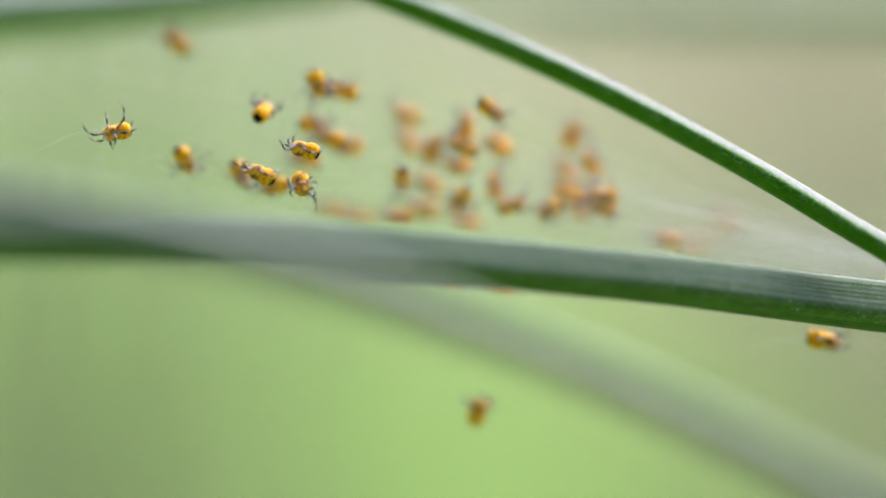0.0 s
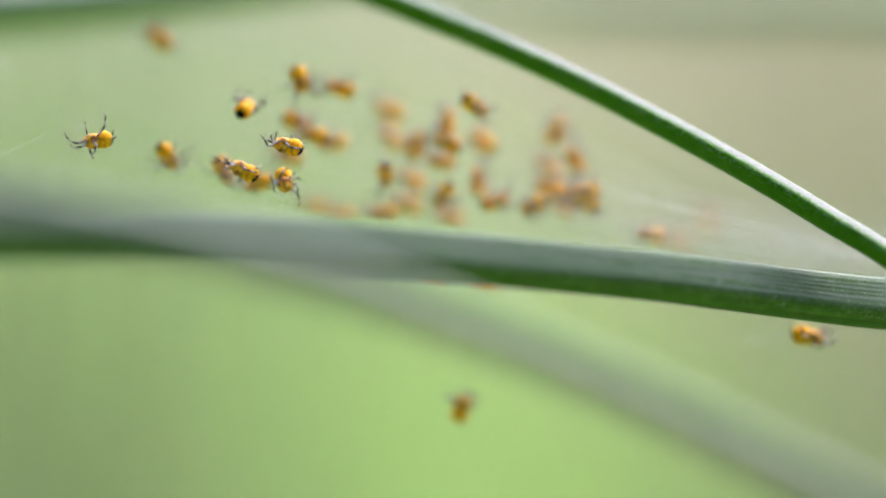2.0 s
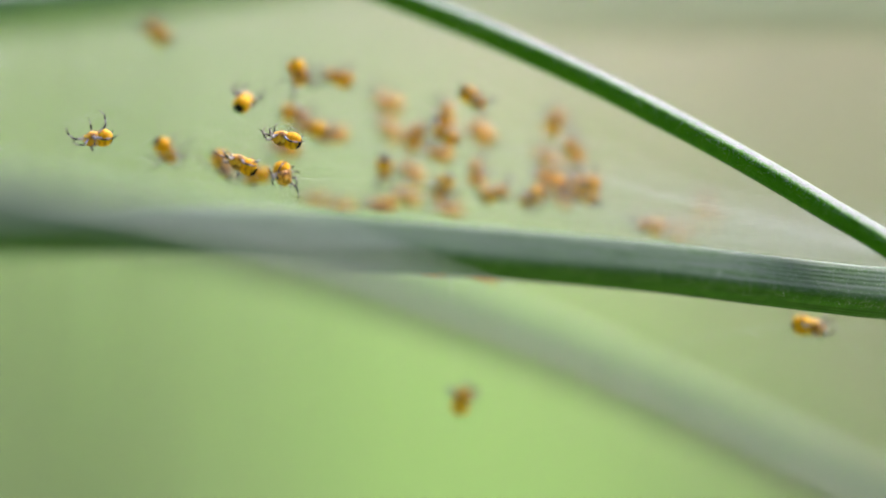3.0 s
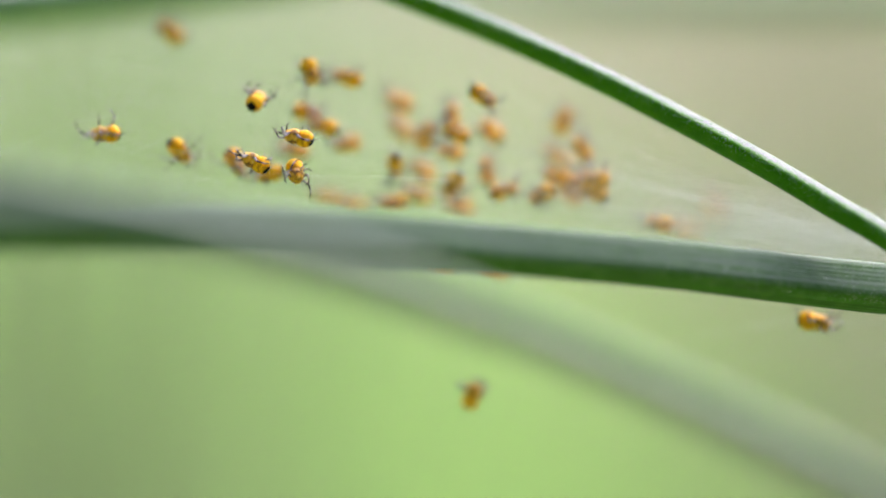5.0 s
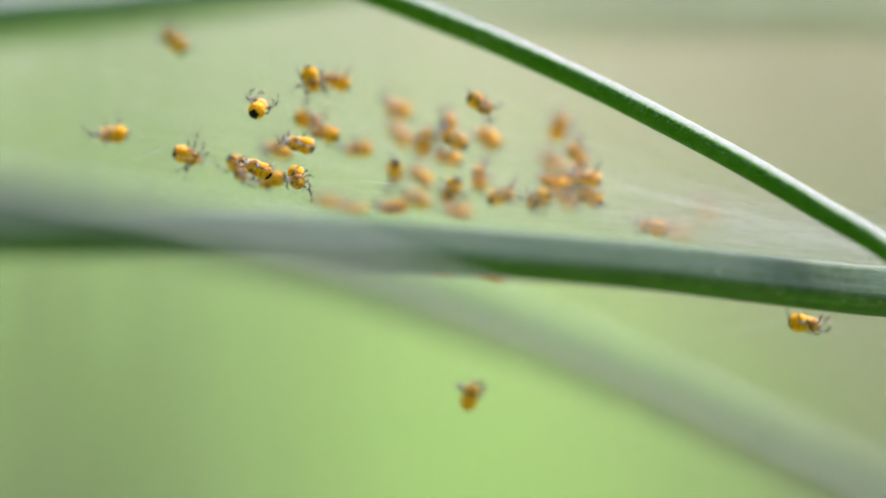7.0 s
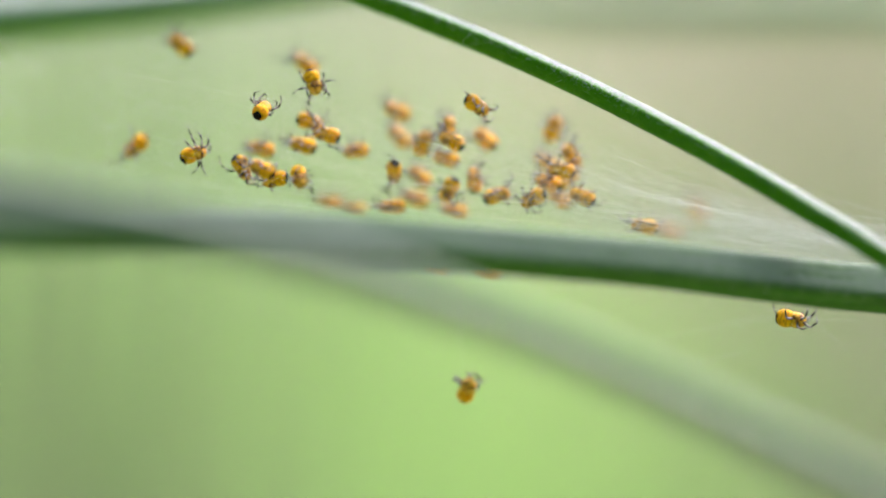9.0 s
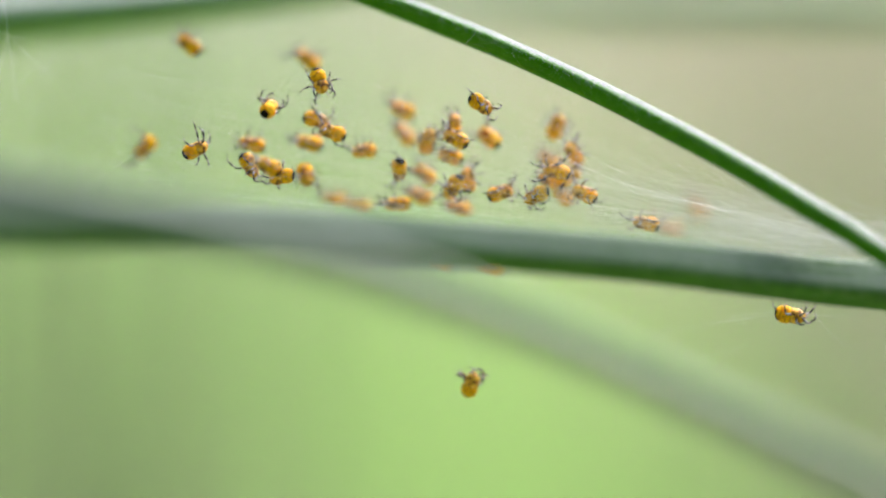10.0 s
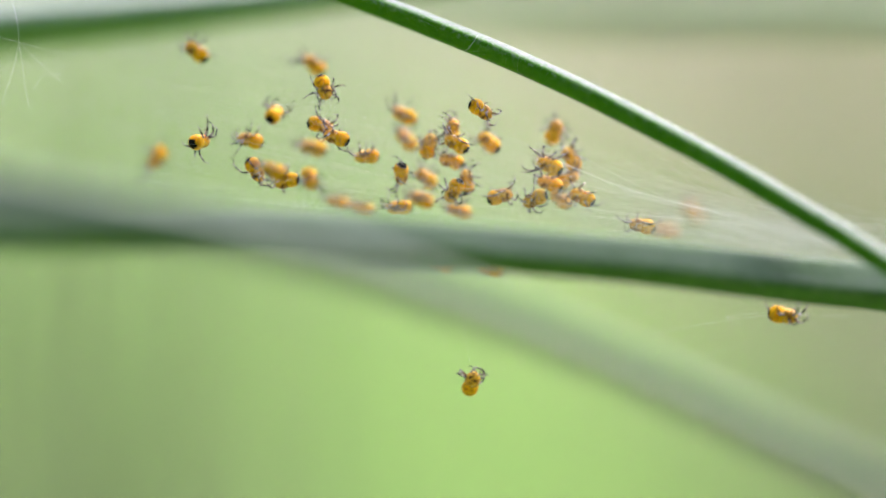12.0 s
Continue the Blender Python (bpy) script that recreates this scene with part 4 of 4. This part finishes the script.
def motions():
    step_legs(wanderer, 0.0, 12.0, 0.45, 22)
    step_legs(turner, 4.5, 12.0, 0.5, 20)
    step_legs(climber, 3.0, 10.5, 0.5, 18)
    step_legs(follower, 4.0, 12.0, 0.45, 18)
    step_legs(stroller, 2.5, 9.5, 0.5, 16)
    step_legs(returner, 4.5, 10.5, 0.45, 14)
    step_legs(scrambler, 4.5, 12.0, 0.5, 20)
    walk(mote, [
        (0, pose(0.00333, 0.00104, 0.40392)),
        (0.5, pose(0.00333, 0.00109, 0.40391)),
        (1, pose(0.00333, 0.00092, 0.40394)),
        (1.5, pose(0.00333, 0.00084, 0.40396)),
        (2, pose(0.00333, 0.00084, 0.40396)),
        (2.5, pose(0.00333, 0.00084, 0.40396)),
        (3, pose(0.00333, 0.00084, 0.40396)),
        (5, pose(0.00334, 0.00172, 0.40378)),
        (5.5, pose(0.00334, 0.00212, 0.40370)),
        (6, pose(0.00335, 0.00242, 0.40364)),
        (6.5, pose(0.00335, 0.00289, 0.40355)),
        (7, pose(0.00336, 0.00342, 0.40344)),
        (9, pose(0.00338, 0.00579, 0.40297)),
        (9.5, pose(0.00338, 0.00620, 0.40289)),
        (10, pose(0.00339, 0.00689, 0.40275)),
        (10.5, pose(0.00339, 0.00743, 0.40264)),
        (11, pose(0.00340, 0.00805, 0.40251)),
        (11.5, pose(0.00340, 0.00838, 0.40245)),
        (12, pose(0.00341, 0.00868, 0.40239)),
    ])
    walk(wanderer, [
        (0, stance(-0.01662, 0.00123, 0.40581, 198, 15, -95)),
        (0.5, stance(-0.01685, 0.00106, 0.40565, 197, 15, -93)),
        (1, stance(-0.01666, 0.00090, 0.40552, 196, 15, -92)),
        (1.5, stance(-0.01665, 0.00072, 0.40532, 195, 15, -90)),
        (2, stance(-0.01667, 0.00059, 0.40532, 194, 15, -89)),
        (2.5, stance(-0.01669, 0.00045, 0.40531, 193, 15, -87)),
        (3, stance(-0.01657, 0.00029, 0.40521, 192, 15, -86)),
        (5, stance(-0.01684, -0.00125, 0.40566, 186, 15, -80)),
        (5.5, stance(-0.01666, -0.00161, 0.40588, 185, 15, -78)),
        (6, stance(-0.01659, -0.00197, 0.40610, 183, 15, -77)),
        (6.5, stance(-0.01678, -0.00179, 0.40602, 182, 15, -75)),
        (7, stance(-0.01675, -0.00157, 0.40609, 186, 15, -72)),
        (9, stance(-0.01598, -0.00092, 0.40531, 224, 15, -60)),
        (9.5, stance(-0.01588, -0.00088, 0.40518, 228, 18, -58)),
        (10, stance(-0.01597, -0.00082, 0.40512, 232, 22, -57)),
        (10.5, stance(-0.01613, -0.00076, 0.40508, 238, 25, -55)),
        (11, stance(-0.01617, -0.00069, 0.40509, 244, 28, -53)),
        (11.5, stance(-0.01594, -0.00063, 0.40505, 242, 32, -52)),
        (12, stance(-0.01581, -0.00063, 0.40475, 240, 35, -50)),
    ])
    walk(turner, [
        (0, stance(-0.01334, 0.00721, 0.40314, -67, -10, 60)),
        (0.5, stance(-0.01331, 0.00718, 0.40314, -66, -10, 60)),
        (1, stance(-0.01336, 0.00715, 0.40320, -65, -10, 60)),
        (1.5, stance(-0.01332, 0.00711, 0.40314, -64, -10, 60)),
        (2, stance(-0.01333, 0.00708, 0.40318, -63, -10, 60)),
        (2.5, stance(-0.01333, 0.00705, 0.40317, -62, -10, 60)),
        (3, stance(-0.01334, 0.00701, 0.40318, -61, -10, 60)),
        (5, stance(-0.01333, 0.00688, 0.40310, -57, -10, 60)),
        (5.5, stance(-0.01334, 0.00685, 0.40309, -51, -10, 61)),
        (6, stance(-0.01330, 0.00683, 0.40312, -45, -10, 62)),
        (6.5, stance(-0.01326, 0.00695, 0.40306, -35, -10, 64)),
        (7, stance(-0.01314, 0.00710, 0.40315, -25, -10, 65)),
        (9, stance(-0.01310, 0.00764, 0.40318, 12, -10, 70)),
        (9.5, stance(-0.01310, 0.00781, 0.40335, 25, -10, 71)),
        (10, stance(-0.01346, 0.00794, 0.40327, 18, -12, 72)),
        (10.5, stance(-0.01353, 0.00810, 0.40334, 5, -15, 72)),
        (11, stance(-0.01357, 0.00822, 0.40328, -3, -22, 73)),
        (11.5, stance(-0.01360, 0.00839, 0.40354, 2, -37, 74)),
        (12, stance(-0.01365, 0.00859, 0.40386, 0, -52, 75)),
    ])
    walk(climber, [
        (0, stance(-0.00520, 0.01111, 0.40609, 168, 0, -80)),
        (0.5, stance(-0.00530, 0.01114, 0.40595, 168, 0, -80)),
        (1, stance(-0.00495, 0.01120, 0.40597, 168, 0, -80)),
        (1.5, stance(-0.00453, 0.01124, 0.40590, 167, 0, -80)),
        (2, stance(-0.00450, 0.01131, 0.40596, 167, 0, -80)),
        (2.5, stance(-0.00449, 0.01138, 0.40601, 167, 0, -80)),
        (3, stance(-0.00449, 0.01147, 0.40612, 167, 0, -80)),
        (5, stance(-0.00464, 0.01168, 0.40602, 166, 0, -80)),
        (5.5, stance(-0.00469, 0.01173, 0.40598, 166, 0, -80)),
        (6, stance(-0.00501, 0.01178, 0.40596, 165, 0, -80)),
        (6.5, stance(-0.00512, 0.01186, 0.40606, 165, 0, -80)),
        (7, stance(-0.00527, 0.01195, 0.40622, 165, 0, -80)),
        (9, stance(-0.00712, 0.01691, 0.40644, 142, 0, -80)),
        (9.5, stance(-0.00755, 0.01774, 0.40649, 142, 0, -80)),
        (10, stance(-0.00735, 0.01774, 0.40651, 143, 0, -80)),
        (10.5, stance(-0.00713, 0.01855, 0.40645, 144, 0, -80)),
        (11, stance(-0.00714, 0.01856, 0.40650, 144, 0, -80)),
        (12, stance(-0.00728, 0.01855, 0.40645, 145, 0, -80)),
    ])
    walk(follower, [
        (0, stance(-0.00729, 0.01272, 0.40214, 170, 0, -80)),
        (0.5, stance(-0.00730, 0.01272, 0.40214, 170, 0, -80)),
        (1, stance(-0.00727, 0.01272, 0.40214, 170, 0, -80)),
        (1.5, stance(-0.00730, 0.01272, 0.40214, 170, 0, -80)),
        (2, stance(-0.00731, 0.01272, 0.40211, 170, 0, -80)),
        (2.5, stance(-0.00731, 0.01272, 0.40215, 170, 0, -80)),
        (3, stance(-0.00735, 0.01272, 0.40211, 170, 0, -80)),
        (5, stance(-0.00752, 0.01269, 0.40197, 170, 0, -80)),
        (5.5, stance(-0.00784, 0.01271, 0.40209, 170, 0, -80)),
        (6, stance(-0.00796, 0.01274, 0.40220, 170, 0, -80)),
        (6.5, stance(-0.00818, 0.01274, 0.40223, 170, 0, -80)),
        (7, stance(-0.00846, 0.01276, 0.40230, 170, 0, -80)),
        (9, stance(-0.00956, 0.01239, 0.40249, 170, 0, -80)),
        (9.5, stance(-0.01014, 0.01238, 0.40247, 170, 0, -80)),
        (10, stance(-0.01050, 0.01203, 0.40271, 172, 0, -80)),
        (10.5, stance(-0.01072, 0.01209, 0.40302, 172, 0, -80)),
        (11, stance(-0.01075, 0.01211, 0.40309, 172, 0, -80)),
        (11.5, stance(-0.01086, 0.01212, 0.40316, 172, 0, -80)),
        (12, stance(-0.01089, 0.01214, 0.40323, 172, 0, -80)),
    ])
    walk(stroller, [
        (0, stance(-0.00492, 0.01363, 0.40256, 200, 10, -90)),
        (0.5, stance(-0.00493, 0.01355, 0.40257, 199, 10, -90)),
        (1, stance(-0.00491, 0.01346, 0.40258, 199, 10, -90)),
        (1.5, stance(-0.00493, 0.01338, 0.40259, 198, 10, -90)),
        (2, stance(-0.00490, 0.01330, 0.40263, 198, 10, -90)),
        (2.5, stance(-0.00494, 0.01322, 0.40262, 197, 10, -90)),
        (3, stance(-0.00480, 0.01285, 0.40276, 195, 10, -90)),
        (5, stance(-0.00472, 0.01235, 0.40230, 195, 10, -90)),
        (6, stance(-0.00418, 0.01255, 0.40228, 190, 10, -90)),
        (6.5, stance(-0.00410, 0.01248, 0.40234, 190, 10, -90)),
        (7, stance(-0.00410, 0.01197, 0.40244, 190, 10, -90)),
        (9, stance(-0.00428, 0.01206, 0.40237, 192, 10, -90)),
        (9.5, stance(-0.00410, 0.01196, 0.40232, 192, 10, -90)),
        (10, stance(-0.00416, 0.01187, 0.40229, 191, 10, -90)),
        (10.5, stance(-0.00419, 0.01179, 0.40231, 191, 10, -90)),
        (11, stance(-0.00402, 0.01170, 0.40230, 190, 10, -90)),
        (11.5, stance(-0.00406, 0.01161, 0.40229, 190, 10, -90)),
        (12, stance(-0.00417, 0.01153, 0.40231, 190, 10, -90)),
    ])
    walk(returner, [
        (0, stance(0.00267, 0.01048, 0.40119, 100, 0, -60)),
        (0.5, stance(0.00266, 0.01050, 0.40120, 100, 0, -60)),
        (1, stance(0.00267, 0.01051, 0.40118, 100, 0, -60)),
        (1.5, stance(0.00265, 0.01052, 0.40115, 100, 0, -60)),
        (2, stance(0.00266, 0.01054, 0.40119, 100, 0, -60)),
        (2.5, stance(0.00264, 0.01055, 0.40113, 100, 0, -60)),
        (3, stance(0.00263, 0.01057, 0.40115, 100, 0, -60)),
        (5, stance(0.00266, 0.01064, 0.40114, 100, 0, -60)),
        (5.5, stance(0.00265, 0.01065, 0.40112, 100, 0, -60)),
        (6, stance(0.00255, 0.01065, 0.40104, 100, 0, -60)),
        (6.5, stance(0.00253, 0.01067, 0.40107, 100, 0, -60)),
        (7, stance(0.00243, 0.01070, 0.40110, 100, 0, -60)),
        (9, stance(0.00232, 0.01073, 0.40095, 100, 0, -60)),
        (9.5, stance(0.00214, 0.01075, 0.40096, 100, 0, -60)),
        (10, stance(0.00175, 0.01075, 0.40086, 100, 0, -60)),
        (10.5, stance(0.00167, 0.01079, 0.40099, 100, 0, -60)),
        (11, stance(0.00164, 0.01080, 0.40095, 100, 0, -60)),
        (11.5, stance(0.00162, 0.01082, 0.40096, 100, 0, -60)),
        (12, stance(0.00163, 0.01084, 0.40095, 100, 0, -60)),
    ])
    walk(scrambler, [
        (0, stance(0.00828, 0.00840, 0.40102, 190, 0, -120)),
        (0.5, stance(0.00823, 0.00839, 0.40099, 190, 0, -116)),
        (1, stance(0.00827, 0.00839, 0.40100, 190, 0, -113)),
        (1.5, stance(0.00823, 0.00839, 0.40100, 189, 0, -110)),
        (2, stance(0.00820, 0.00840, 0.40103, 189, 0, -107)),
        (2.5, stance(0.00826, 0.00839, 0.40099, 189, 0, -104)),
        (3, stance(0.00825, 0.00839, 0.40100, 189, 0, -101)),
        (5, stance(0.00831, 0.00841, 0.40108, 188, 0, -88)),
        (5.5, stance(0.00838, 0.00844, 0.40123, 186, 0, -85)),
        (6, stance(0.00839, 0.00843, 0.40120, 184, 0, -82)),
        (6.5, stance(0.00841, 0.00848, 0.40141, 182, 0, -79)),
        (7, stance(0.00811, 0.00848, 0.40140, 180, 0, -76)),
        (9, stance(0.00709, 0.00858, 0.40190, 175, 0, -60)),
        (9.5, stance(0.00674, 0.00854, 0.40171, 173, 0, -56)),
        (10, stance(0.00668, 0.00853, 0.40167, 172, 0, -53)),
        (10.5, stance(0.00688, 0.00857, 0.40183, 170, 0, -50)),
        (11, stance(0.00690, 0.00856, 0.40181, 166, 0, -46)),
        (11.5, stance(0.00661, 0.00860, 0.40197, 162, 0, -43)),
        (12, stance(0.00640, 0.00866, 0.40226, 158, 0, -40)),
    ])
    walk(lingerer, [
        (0, stance(0.00743, 0.01154, 0.40041, 20, 0, 60)),
        (1, stance(0.00746, 0.01153, 0.40039, 20, 0, 60)),
        (2, stance(0.00747, 0.01154, 0.40041, 20, 0, 60)),
        (3, stance(0.00748, 0.01154, 0.40042, 20, 0, 60)),
        (5, stance(0.00756, 0.01155, 0.40047, 20, 0, 60)),
        (6, stance(0.00757, 0.01158, 0.40061, 20, 0, 60)),
        (7, stance(0.00747, 0.01159, 0.40067, 20, 0, 60)),
        (9, stance(0.00751, 0.01161, 0.40077, 20, 0, 60)),
        (10, stance(0.00751, 0.01161, 0.40076, 20, 0, 60)),
        (12, stance(0.00751, 0.01163, 0.40086, 20, 0, 60)),
    ])
    walk(topmost, [
        (0, stance(0.00122, 0.01229, 0.40393, 80, 0, 60)),
        (0.5, stance(0.00122, 0.01228, 0.40389, 80, 0, 60)),
        (1, stance(0.00118, 0.01229, 0.40396, 80, 0, 60)),
        (1.5, stance(0.00119, 0.01229, 0.40397, 80, 0, 60)),
        (2, stance(0.00109, 0.01229, 0.40393, 80, 0, 60)),
        (2.5, stance(0.00113, 0.01227, 0.40387, 80, 0, 60)),
        (3, stance(0.00112, 0.01227, 0.40386, 80, 0, 60)),
        (5, stance(0.00086, 0.01225, 0.40377, 80, 0, 60)),
        (5.5, stance(0.00103, 0.01224, 0.40372, 80, 0, 60)),
        (6, stance(0.00097, 0.01223, 0.40366, 80, 0, 60)),
        (6.5, stance(0.00089, 0.01223, 0.40366, 80, 0, 60)),
        (7, stance(0.00082, 0.01222, 0.40363, 80, 0, 60)),
        (9, stance(0.00090, 0.01221, 0.40357, 80, 0, 60)),
        (9.5, stance(0.00096, 0.01221, 0.40355, 80, 0, 60)),
        (10, stance(0.00100, 0.01222, 0.40362, 80, 0, 60)),
        (10.5, stance(0.00101, 0.01222, 0.40363, 80, 0, 60)),
        (11, stance(0.00098, 0.01223, 0.40367, 80, 0, 60)),
        (11.5, stance(0.00090, 0.01223, 0.40365, 80, 0, 60)),
        (12, stance(0.00086, 0.01223, 0.40365, 80, 0, 60)),
    ])


motions()
